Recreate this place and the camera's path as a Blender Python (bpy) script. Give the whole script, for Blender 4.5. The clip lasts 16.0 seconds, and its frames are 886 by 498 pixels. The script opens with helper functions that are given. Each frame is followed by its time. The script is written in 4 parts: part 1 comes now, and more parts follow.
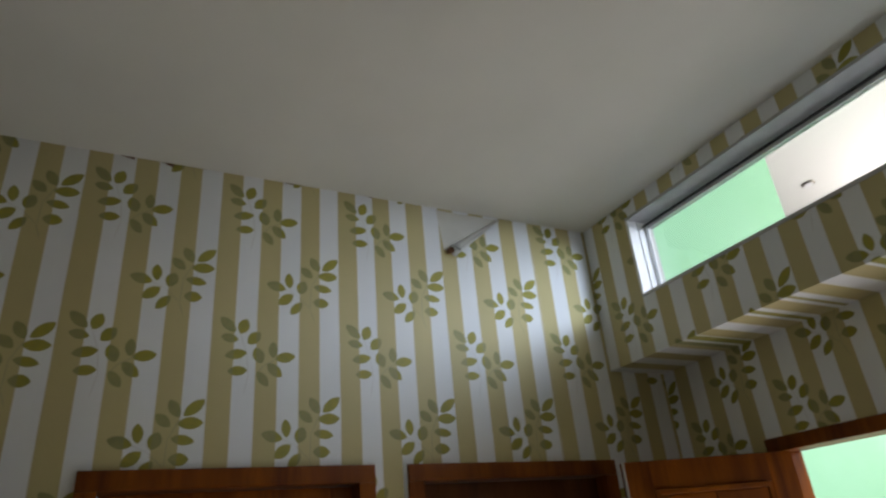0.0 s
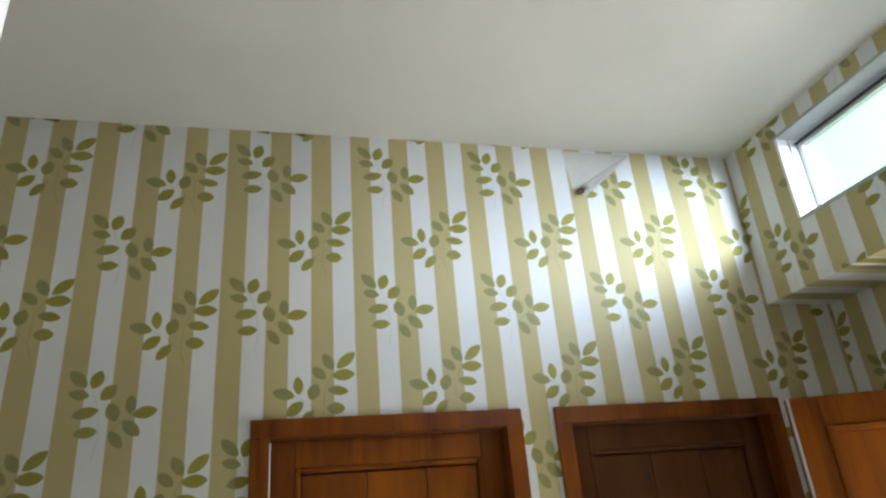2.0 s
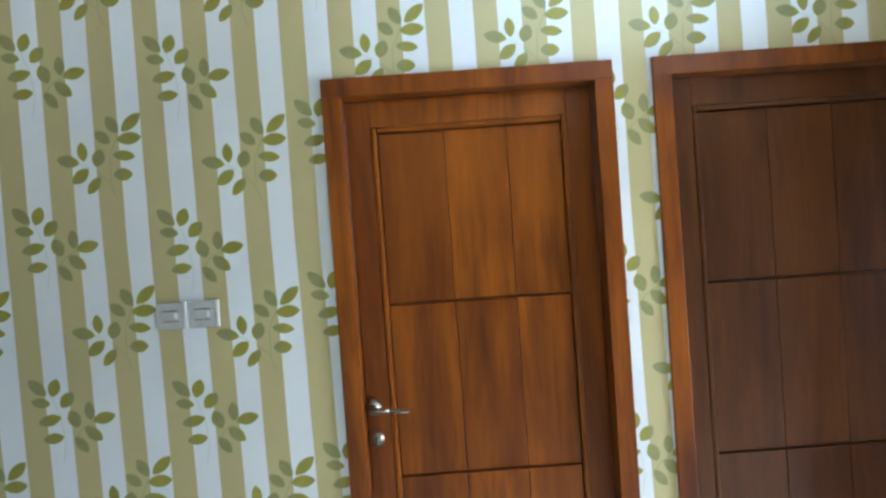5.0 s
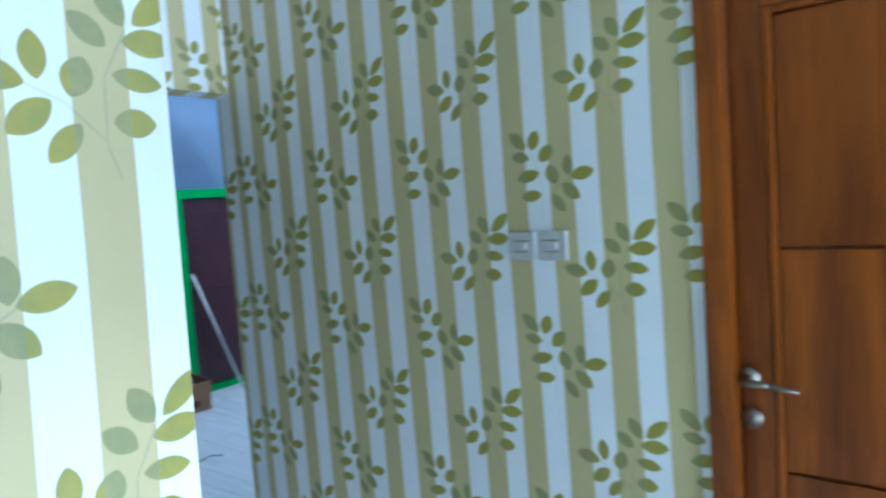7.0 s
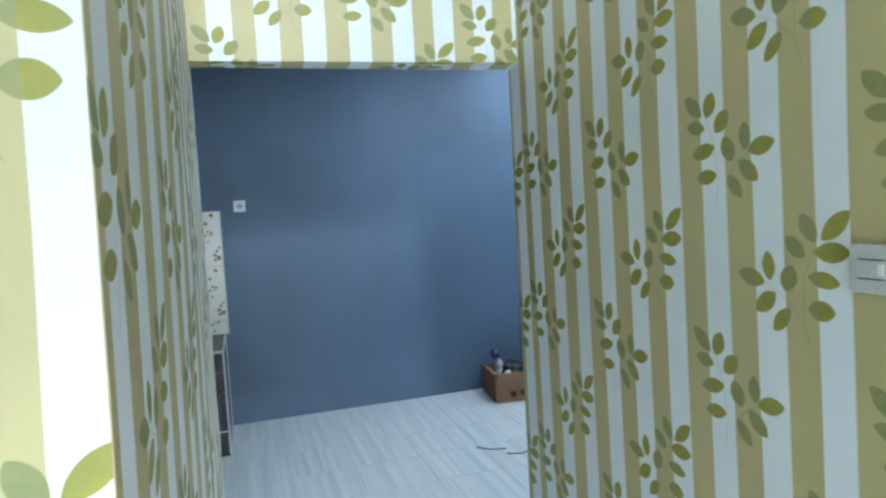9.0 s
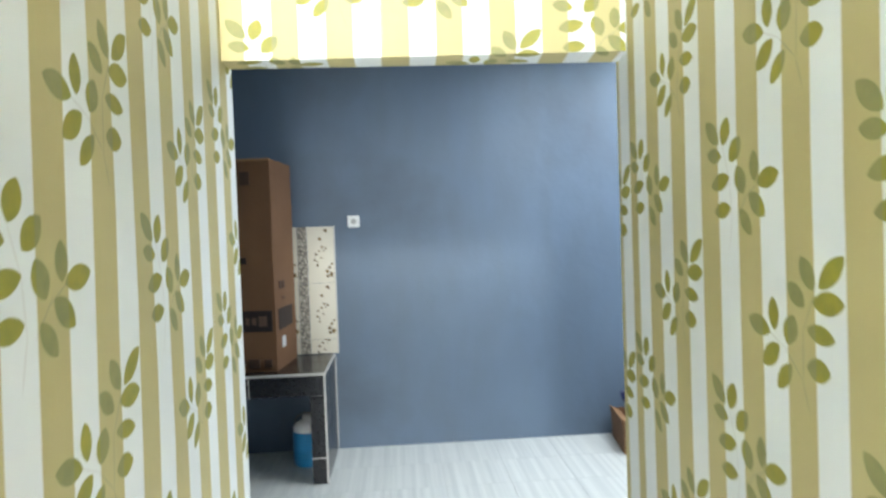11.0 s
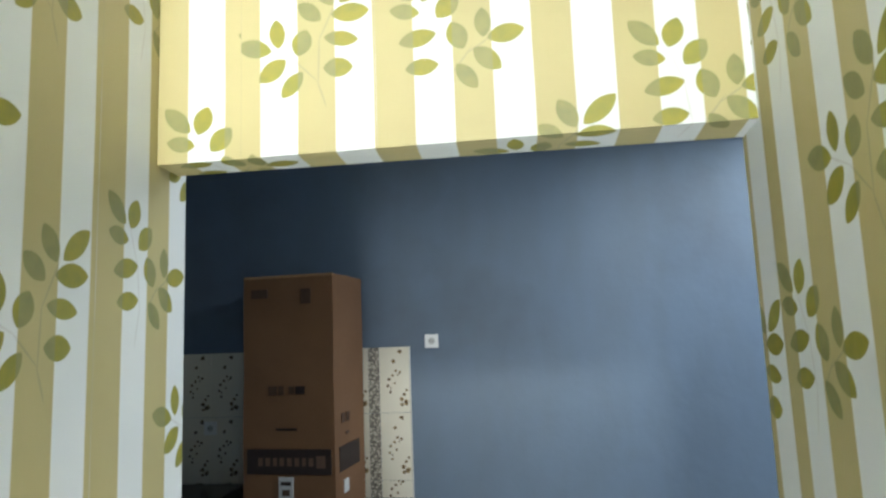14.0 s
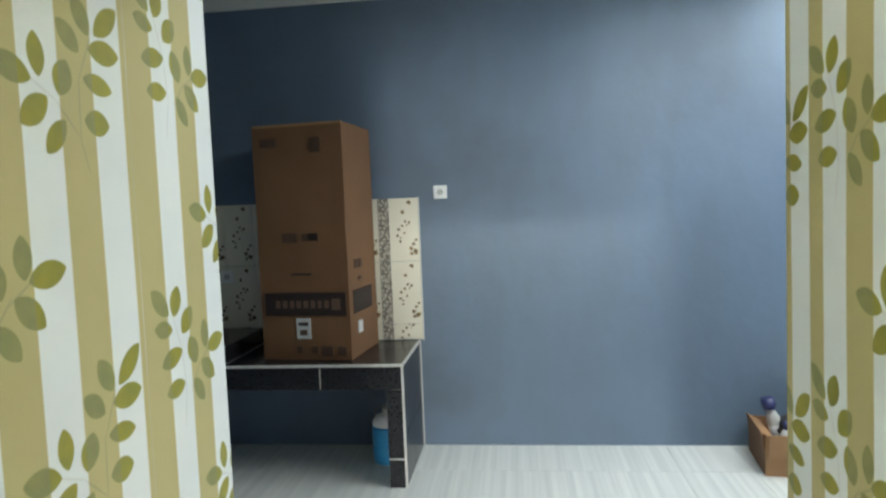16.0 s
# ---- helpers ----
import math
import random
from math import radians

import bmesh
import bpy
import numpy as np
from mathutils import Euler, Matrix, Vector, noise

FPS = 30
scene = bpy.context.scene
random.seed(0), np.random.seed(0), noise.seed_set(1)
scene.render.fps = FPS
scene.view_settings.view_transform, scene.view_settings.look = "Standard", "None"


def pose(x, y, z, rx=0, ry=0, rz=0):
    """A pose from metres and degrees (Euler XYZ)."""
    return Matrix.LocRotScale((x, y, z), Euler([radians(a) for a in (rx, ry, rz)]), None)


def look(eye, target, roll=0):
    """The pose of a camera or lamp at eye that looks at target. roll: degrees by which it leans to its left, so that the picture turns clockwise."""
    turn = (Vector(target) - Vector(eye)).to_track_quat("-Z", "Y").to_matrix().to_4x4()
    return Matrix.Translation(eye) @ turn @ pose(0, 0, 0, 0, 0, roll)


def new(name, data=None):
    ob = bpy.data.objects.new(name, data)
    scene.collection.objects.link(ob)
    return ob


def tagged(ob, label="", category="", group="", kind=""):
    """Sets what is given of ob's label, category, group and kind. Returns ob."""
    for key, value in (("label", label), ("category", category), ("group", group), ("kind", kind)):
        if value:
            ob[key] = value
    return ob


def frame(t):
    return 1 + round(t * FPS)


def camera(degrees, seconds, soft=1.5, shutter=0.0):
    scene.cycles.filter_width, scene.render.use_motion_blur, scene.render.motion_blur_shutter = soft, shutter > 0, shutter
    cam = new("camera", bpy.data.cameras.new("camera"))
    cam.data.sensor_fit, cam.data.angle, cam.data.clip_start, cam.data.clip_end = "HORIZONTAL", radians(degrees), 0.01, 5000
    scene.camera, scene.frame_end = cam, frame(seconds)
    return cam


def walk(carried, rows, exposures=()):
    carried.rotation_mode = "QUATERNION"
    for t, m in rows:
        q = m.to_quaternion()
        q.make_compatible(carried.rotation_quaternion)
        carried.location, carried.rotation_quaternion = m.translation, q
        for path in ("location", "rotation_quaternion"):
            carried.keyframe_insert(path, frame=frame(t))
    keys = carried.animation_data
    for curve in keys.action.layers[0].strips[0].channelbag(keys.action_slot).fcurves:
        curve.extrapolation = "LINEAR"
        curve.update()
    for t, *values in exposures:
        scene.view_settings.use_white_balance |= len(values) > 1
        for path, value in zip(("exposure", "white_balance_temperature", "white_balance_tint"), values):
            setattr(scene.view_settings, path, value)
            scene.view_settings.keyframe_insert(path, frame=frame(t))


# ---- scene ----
cam = camera(69.2, 16.0, 2.4, 0.4)
PATH = [
    (0, (0.066, -2.093, 1.757), (0.925, -0.508, 2.624), -5.3),
    (0.5, (0.062, -2.094, 1.754), (0.821, -0.45, 2.603), -5.2),
    (1, (0.071, -2.088, 1.75), (0.734, -0.391, 2.575), -5.1),
    (1.5, (0.077, -2.09, 1.747), (0.64, -0.347, 2.55), -4.9),
    (2, (0.09, -2.072, 1.733), (0.569, -0.292, 2.509), -4.9),
    (2.5, (0.134, -2.013, 1.728), (0.578, -0.216, 2.484), -4.8),
    (3, (0.15, -1.983, 1.696), (0.597, -0.182, 2.444), -4.8),
    (3.5, (0.226, -1.933, 1.62), (0.594, -0.063, 2.225), -4.8),
    (4, (0.284, -1.926, 1.569), (0.484, 0.035, 1.908), -4.6),
    (4.2, (0.304, -1.936, 1.571), (0.443, 0.045, 1.811), -4.4),
    (6.3, (0.326, -1.751, 1.551), (-0.227, 0.161, 1.354), -4.1),
    (6.5, (0.351, -1.705, 1.537), (-0.403, 0.138, 1.356), -4.2),
    (7, (0.44, -1.574, 1.534), (-0.781, 0.003, 1.385), -4.2),
    (7.5, (0.435, -1.395, 1.511), (-1.136, -0.165, 1.372), -3.8),
    (8, (0.367, -1.242, 1.527), (-1.326, -0.186, 1.391), -3.6),
    (8.5, (0.326, -1.099, 1.518), (-1.487, -0.264, 1.391), -3.7),
    (8.7, (0.309, -1.044, 1.522), (-1.549, -0.314, 1.401), -3.6),
    (10.8, (-0.043, -0.68, 1.536), (-2.028, -0.465, 1.429), -2.0),
    (11, (-0.092, -0.635, 1.557), (-2.087, -0.498, 1.496), -2.0),
    (11.5, (-0.223, -0.534, 1.614), (-2.221, -0.619, 1.65), -1.9),
    (12, (-0.372, -0.521, 1.65), (-2.368, -0.633, 1.692), -1.8),
    (12.5, (-0.521, -0.504, 1.678), (-2.515, -0.613, 1.786), -2.0),
    (13, (-0.618, -0.454, 1.702), (-2.606, -0.564, 1.886), -2.2),
    (13.5, (-0.675, -0.419, 1.707), (-2.653, -0.574, 1.96), -2.2),
    (14, (-0.706, -0.429, 1.683), (-2.678, -0.639, 1.942), -2.2),
    (14.5, (-0.72, -0.442, 1.64), (-2.694, -0.663, 1.872), -2.2),
    (15, (-0.713, -0.452, 1.605), (-2.697, -0.685, 1.713), -2.1),
    (15.5, (-0.684, -0.46, 1.571), (-2.67, -0.696, 1.556), -2.2),
    (16, (-0.684, -0.478, 1.542), (-2.666, -0.708, 1.411), -2.3),
]
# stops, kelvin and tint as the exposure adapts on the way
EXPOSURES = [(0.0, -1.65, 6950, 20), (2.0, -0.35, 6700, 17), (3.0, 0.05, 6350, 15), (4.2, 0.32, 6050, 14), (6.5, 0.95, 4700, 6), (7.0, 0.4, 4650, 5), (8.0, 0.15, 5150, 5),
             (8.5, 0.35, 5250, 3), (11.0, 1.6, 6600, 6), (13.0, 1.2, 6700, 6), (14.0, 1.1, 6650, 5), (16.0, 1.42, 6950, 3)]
PORCH_WATTS, DOOR_WATTS, SIDE_WATTS, ROOF_WATTS = 560, 52, 450, 47
LEAF_TURN, LEAF_W = 160.4, 0.627
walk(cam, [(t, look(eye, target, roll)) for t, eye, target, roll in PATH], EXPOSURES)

# ---- light ----
world = bpy.data.worlds.new("world")
scene.world = world
world.use_nodes = True
wn = world.node_tree
sky = wn.nodes.new("ShaderNodeTexSky")
sky.sky_type, sky.sun_disc = "NISHITA", False
sky.sun_elevation, sky.sun_rotation = radians(50), radians(160)
wn.links.new(sky.outputs[0], wn.nodes["Background"].inputs[0])
wn.nodes["Background"].inputs[1].default_value = 0.12

sun_data = bpy.data.lights.new("sun", "SUN")
sun_data.energy, sun_data.angle, sun_data.color = 4.5, radians(12), (1, 0.96, 0.9)
sun = new("sun", sun_data)
sun.matrix_world = look((6, -6, 9), (2.6, 0, 0))


def area_lamp(name, eye, target, w, h, watts, colour):
    d = bpy.data.lights.new(name, "AREA")
    d.shape, d.size, d.size_y, d.energy, d.color = "RECTANGLE", w, h, watts, colour
    ob = new(name, d)
    ob.matrix_world = look(eye, target)
    return ob


# daylight of the open front of the porch, and of the roof opening over the kitchen
area_lamp("porch_daylight", (6.5, -0.6, 3.40), (-1.8, -0.6, 2.3), 2.2, 1.0, PORCH_WATTS, (0.97, 0.99, 1.0))
area_lamp("door_daylight", (2.52, -0.66, 0.95), (-1.2, -1.0, 0.7), 0.45, 1.5, DOOR_WATTS, (0.97, 0.99, 1.0))
area_lamp("side_daylight", (2.62, -3.7, 3.02), (1.7, 0, 2.7), 0.85, 0.42, SIDE_WATTS, (0.66, 0.84, 1.0))
area_lamp("roof_daylight", (-3.43, 1.30, 2.96), (-3.43, 1.29, 0), 2.3, 1.85, ROOF_WATTS, (0.93, 0.97, 1.0))

# ---- materials ----


def mat(name, rough=0.6, metal=0.0):
    m = bpy.data.materials.new(name)
    m.use_nodes = True
    b = m.node_tree.nodes["Principled BSDF"]
    b.inputs["Roughness"].default_value, b.inputs["Metallic"].default_value = rough, metal
    return m, m.node_tree, b


def nd(nt, kind, **props):
    n = nt.nodes.new(kind)
    for k, v in props.items():
        if k == "operation":
            n.operation = v
        elif k == "data_type":
            n.data_type = v
        elif k == "vector_type":
            n.vector_type = v
        elif k == "scale":
            n.inputs["Scale"].default_value = v
        elif k == "detail":
            n.inputs["Detail"].default_value = v
    return n


def math_node(nt, op, a, b=None, c=None):
    n = nd(nt, "ShaderNodeMath", operation=op)
    for i, v in enumerate((a, b, c)):
        if v is None:
            continue
        if isinstance(v, (int, float)):
            n.inputs[i].default_value = v
        else:
            nt.links.new(v, n.inputs[i])
    return n.outputs[0]


def mix(nt, fac, a, b):
    n = nd(nt, "ShaderNodeMix", data_type="RGBA")
    for i, v in ((0, fac), (6, a), (7, b)):
        if isinstance(v, (int, float)):
            n.inputs[i].default_value = v
        elif isinstance(v, tuple):
            n.inputs[i].default_value = (*v, 1)
        else:
            nt.links.new(v, n.inputs[i])
    return n.outputs[2]


def noise_out(nt, scale, detail=3, stretch=None, source="Position"):
    n = nd(nt, "ShaderNodeTexNoise", scale=scale, detail=detail)
    g = nd(nt, "ShaderNodeNewGeometry") if source == "Position" else nd(nt, "ShaderNodeTexCoord")
    v = g.outputs[source]
    if stretch:
        mp = nd(nt, "ShaderNodeMapping")
        mp.inputs["Scale"].default_value = stretch
        nt.links.new(v, mp.inputs[0])
        v = mp.outputs[0]
    nt.links.new(v, n.inputs["Vector"])
    return n.outputs[0]


def span(nt, value, lo, hi, a=0.0, b=1.0):
    n = nd(nt, "ShaderNodeMapRange")
    nt.links.new(value, n.inputs[0])
    for i, v in enumerate((lo, hi, a, b)):
        n.inputs[i + 1].default_value = v
    return n.outputs[0]


def bump(nt, bsdf, height, strength=0.2, distance=0.003):
    n = nd(nt, "ShaderNodeBump")
    n.inputs["Strength"].default_value, n.inputs["Distance"].default_value = strength, distance
    nt.links.new(height, n.inputs["Height"])
    nt.links.new(n.outputs[0], bsdf.inputs["Normal"])


def plain(name, c1, c2, rough=0.6, metal=0.0, scale=8.0, fine=120.0, strength=0.1, stretch=None, source="Position"):
    m, nt, b = mat(name, rough, metal)
    f = span(nt, noise_out(nt, scale, 4, stretch, source), 0.3, 0.7)
    nt.links.new(mix(nt, f, c1, c2), b.inputs["Base Color"])
    g = noise_out(nt, fine, 3, stretch, source)
    nt.links.new(span(nt, g, 0.2, 0.8, rough - 0.08, rough + 0.08), b.inputs["Roughness"])
    bump(nt, b, g, strength, 0.001)
    return m


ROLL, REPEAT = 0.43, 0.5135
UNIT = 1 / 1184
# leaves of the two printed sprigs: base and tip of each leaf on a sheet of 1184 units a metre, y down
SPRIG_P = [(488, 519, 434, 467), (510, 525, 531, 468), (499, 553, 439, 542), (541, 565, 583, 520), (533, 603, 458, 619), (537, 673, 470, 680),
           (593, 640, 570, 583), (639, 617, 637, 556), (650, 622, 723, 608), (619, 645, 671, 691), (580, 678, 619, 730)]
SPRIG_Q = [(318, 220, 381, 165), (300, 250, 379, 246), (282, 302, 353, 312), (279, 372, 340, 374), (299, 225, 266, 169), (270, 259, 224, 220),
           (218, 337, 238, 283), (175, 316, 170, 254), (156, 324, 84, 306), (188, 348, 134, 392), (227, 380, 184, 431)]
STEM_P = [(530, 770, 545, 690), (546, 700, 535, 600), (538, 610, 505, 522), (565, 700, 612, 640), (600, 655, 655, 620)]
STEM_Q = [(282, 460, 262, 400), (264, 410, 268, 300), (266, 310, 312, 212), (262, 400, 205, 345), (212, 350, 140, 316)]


def print_group():
    """The wallpaper's print: stripes and sprigs over one roll, from u across the roll, v up from the tip of the lower sprig."""
    g = bpy.data.node_groups.new("wallpaper_print", "ShaderNodeTree")
    g.interface.new_socket("Vector", in_out="INPUT", socket_type="NodeSocketVector")
    for name in ("leaf", "stem", "stripe"):
        g.interface.new_socket(name, in_out="OUTPUT", socket_type="NodeSocketFloat")
    inp, out = g.nodes.new("NodeGroupInput"), g.nodes.new("NodeGroupOutput")
    sep = nd(g, "ShaderNodeSeparateXYZ")
    g.links.new(inp.outputs[0], sep.inputs[0])
    u, v = sep.outputs[0], sep.outputs[1]

    def wrapped(rise):
        a = math_node(g, "FLOORED_MODULO", math_node(g, "ADD", v, 0.36 - rise), REPEAT)
        w = math_node(g, "SUBTRACT", a, 0.36)
        c = nd(g, "ShaderNodeCombineXYZ")
        g.links.new(u, c.inputs[0])
        g.links.new(w, c.inputs[1])
        return c.outputs[0]

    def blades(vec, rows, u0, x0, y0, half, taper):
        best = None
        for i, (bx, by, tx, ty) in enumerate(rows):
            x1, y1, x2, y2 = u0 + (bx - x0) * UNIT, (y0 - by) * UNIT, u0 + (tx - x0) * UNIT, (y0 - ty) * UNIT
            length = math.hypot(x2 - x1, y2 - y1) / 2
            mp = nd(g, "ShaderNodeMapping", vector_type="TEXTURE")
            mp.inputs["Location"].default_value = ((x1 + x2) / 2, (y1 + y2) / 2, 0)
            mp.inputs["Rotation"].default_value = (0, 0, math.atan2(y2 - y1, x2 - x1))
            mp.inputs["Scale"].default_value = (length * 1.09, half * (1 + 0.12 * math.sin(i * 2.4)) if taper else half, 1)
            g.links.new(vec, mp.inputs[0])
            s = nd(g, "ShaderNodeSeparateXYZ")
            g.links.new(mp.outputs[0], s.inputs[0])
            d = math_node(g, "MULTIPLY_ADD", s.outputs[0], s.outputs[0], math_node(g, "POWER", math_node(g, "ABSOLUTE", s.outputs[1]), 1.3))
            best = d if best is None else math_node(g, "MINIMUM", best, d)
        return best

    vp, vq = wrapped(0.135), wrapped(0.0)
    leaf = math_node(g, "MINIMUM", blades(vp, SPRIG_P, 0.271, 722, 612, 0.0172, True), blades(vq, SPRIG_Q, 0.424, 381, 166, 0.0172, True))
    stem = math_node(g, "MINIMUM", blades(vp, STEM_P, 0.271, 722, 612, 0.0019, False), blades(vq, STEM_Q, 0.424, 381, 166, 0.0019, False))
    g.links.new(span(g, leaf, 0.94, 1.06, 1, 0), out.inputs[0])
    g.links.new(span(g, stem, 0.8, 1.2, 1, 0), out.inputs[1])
    saw = math_node(g, "FRACT", math_node(g, "MULTIPLY", u, 3 / ROLL))
    edge = math_node(g, "ABSOLUTE", math_node(g, "SUBTRACT", saw, 0.25))
    edge = math_node(g, "MINIMUM", edge, math_node(g, "ABSOLUTE", math_node(g, "SUBTRACT", saw, 1.25)))
    g.links.new(span(g, edge, 0.243, 0.257, 1, 0), out.inputs[2])
    return g


PRINT = print_group()


def wallpaper(name, axis, sign, rolls, lean=0.0, slack=None, shear=0.0, sway=0.0):
    """Striped paper hung in rolls along an axis; a roll: where it begins, where its print begins, the height of its lower sprig.
    slack: from where on, and by how much, the paper is stretched along the wall; shear: how far out of plumb it hangs; sway: the same, in the lower half alone."""
    m, nt, b = mat(name, 0.55)
    geo = nd(nt, "ShaderNodeNewGeometry")
    s = nd(nt, "ShaderNodeSeparateXYZ")
    nt.links.new(geo.outputs["Position"], s.inputs[0])
    along = math_node(nt, "MULTIPLY", s.outputs["XYZ".index(axis)], sign)
    if slack:
        along = math_node(nt, "SUBTRACT", along, math_node(nt, "MULTIPLY", math_node(nt, "MAXIMUM", math_node(nt, "SUBTRACT", along, slack[0]), 0.0), slack[1]))
    if shear:
        along = math_node(nt, "SUBTRACT", along, math_node(nt, "MULTIPLY", math_node(nt, "SUBTRACT", s.outputs[2], 1.58), shear))
    if sway:
        along = math_node(nt, "SUBTRACT", along, math_node(nt, "MULTIPLY", math_node(nt, "MAXIMUM", math_node(nt, "SUBTRACT", 1.6, s.outputs[2]), 0.0), sway))
    wob = math_node(nt, "MULTIPLY", math_node(nt, "SUBTRACT", noise_out(nt, 2.2, 2), 0.5), 0.008)
    origin = math_node(nt, "ADD", math_node(nt, "MULTIPLY", along, 0.0), rolls[0][1])
    shift = math_node(nt, "ADD", math_node(nt, "MULTIPLY", along, 0.0), rolls[0][2])
    seam_line = None
    for (_, o0, t0), (begin, o1, t1) in zip(rolls, rolls[1:]):
        past = math_node(nt, "GREATER_THAN", along, begin)
        origin = math_node(nt, "MULTIPLY_ADD", past, o1 - o0, origin)
        shift = math_node(nt, "MULTIPLY_ADD", past, t1 - t0, shift)
        near = math_node(nt, "COMPARE", along, begin, 0.0008)
        seam_line = near if seam_line is None else math_node(nt, "MAXIMUM", seam_line, near)
    u = math_node(nt, "SUBTRACT", along, origin)
    u2 = math_node(nt, "ADD", u, wob)
    height = s.outputs[2]
    if lean:
        height = math_node(nt, "MULTIPLY_ADD", s.outputs[0], lean, height)
    v = math_node(nt, "SUBTRACT", height, shift)
    c = nd(nt, "ShaderNodeCombineXYZ")
    nt.links.new(u2, c.inputs[0])
    nt.links.new(v, c.inputs[1])
    gr = nt.nodes.new("ShaderNodeGroup")
    gr.node_tree = PRINT
    nt.links.new(c.outputs[0], gr.inputs[0])
    leaf, stem, stripe = gr.outputs
    blotch = span(nt, noise_out(nt, 3.0, 4), 0.3, 0.7)
    fibre = noise_out(nt, 260, 2, (1, 1, 0.15))
    white = mix(nt, blotch, (0.74, 0.765, 0.785), (0.67, 0.705, 0.74))
    beige = mix(nt, blotch, (0.475, 0.408, 0.195), (0.43, 0.372, 0.178))
    base = mix(nt, stripe, white, beige)
    base = mix(nt, math_node(nt, "MULTIPLY", stem, 0.8), base, mix(nt, stripe, (0.60, 0.60, 0.62), (0.34, 0.31, 0.17)))
    mottle = span(nt, noise_out(nt, 38, 2), 0.35, 0.65)
    green = mix(nt, stripe, mix(nt, mottle, (0.30, 0.265, 0.028), (0.24, 0.235, 0.034)), mix(nt, mottle, (0.255, 0.25, 0.088), (0.215, 0.222, 0.085)))
    base = mix(nt, leaf, base, green)
    # seams between the rolls show as a faint line
    base = mix(nt, math_node(nt, "MULTIPLY", seam_line, 0.3), base, (0.3, 0.28, 0.2))
    grime = span(nt, noise_out(nt, 1.1, 5), 0.45, 0.75, 0.0, 0.10)
    base = mix(nt, grime, base, (0.35, 0.33, 0.27))
    nt.links.new(base, b.inputs["Base Color"])
    nt.links.new(span(nt, fibre, 0.2, 0.8, 0.48, 0.64), b.inputs["Roughness"])
    swell = math_node(nt, "ADD", math_node(nt, "MULTIPLY", noise_out(nt, 6, 3), 1.0), math_node(nt, "MULTIPLY", fibre, 0.06))
    bump(nt, b, swell, 0.25, 0.006)
    return m


def hung(first, last, seam, tip, slope, fixes=None):
    """Rolls first to last, evenly hung, but for the ones that slipped: roll: (print shift along, print shift up)."""
    rows = []
    for k in range(first, last + 1):
        du, dz = (fixes or {}).get(k, (0.0, 0.0))
        rows.append((seam + k * ROLL + (du if du > 0 else 0), seam + k * ROLL + du, tip + k * slope + dz))
    return rows


D_FIX = {-4: (-0.002, -0.020), -3: (0.003, -0.010), -2: (0.004, 0.007), -1: (0.0, 0.004), 0: (0.002, 0.330), 1: (0.003, 0.377), 2: (0.004, 0.413), 3: (-0.004, 0.455),
         4: (0.002, 0.504), 5: (0.0, 0.53)}
D_ROLLS = [(-3.0, -2.232, 2.226), (-1.802, -1.827, 2.028)] + hung(-3, 5, -0.110, 1.928, -0.03, D_FIX)
PAPER_D = wallpaper("wallpaper_doors", "X", 1, D_ROLLS, slack=(1.0, 0.05), sway=0.014)
PAPER_L = wallpaper("wallpaper_passage", "X", -1, hung(-2, 2, 1.199, 1.857, -0.033, {1: (0.014, -0.148), 2: (0.014, -0.148)}))
PAPER_H = wallpaper("wallpaper_lintel", "Y", 1, [(-2.0, -1.09, 0.049), (-0.915, -1.093, 0.026)] + hung(0, 2, -0.659, 0.271, -0.126), lean=1.0)
PAPER_B = wallpaper("wallpaper_room_end", "Y", 1, hung(-7, 2, -1.507, 1.324, 0.03), shear=0.033)
PAPER_R = wallpaper("wallpaper_front", "Y", -1, hung(-1, 10, 0.063, 2.44, 0.069))


def blue_paint():
    m, nt, b = mat("blue_paint", 0.55)
    big = span(nt, noise_out(nt, 1.3, 5), 0.3, 0.7)
    streak = span(nt, noise_out(nt, 5, 4, (1, 1, 0.35)), 0.35, 0.7)
    c = mix(nt, big, (0.102, 0.146, 0.214), (0.120, 0.168, 0.240))
    c = mix(nt, math_node(nt, "MULTIPLY", streak, 0.5), c, (0.097, 0.129, 0.173))
    damp = span(nt, noise_out(nt, 0.9, 5, (1, 1, 1.3)), 0.54, 0.72, 0.0, 0.6)
    c = mix(nt, damp, c, (0.074, 0.098, 0.132))
    nt.links.new(c, b.inputs["Base Color"])
    bump(nt, b, noise_out(nt, 4.5, 5), 0.32, 0.024)
    return m


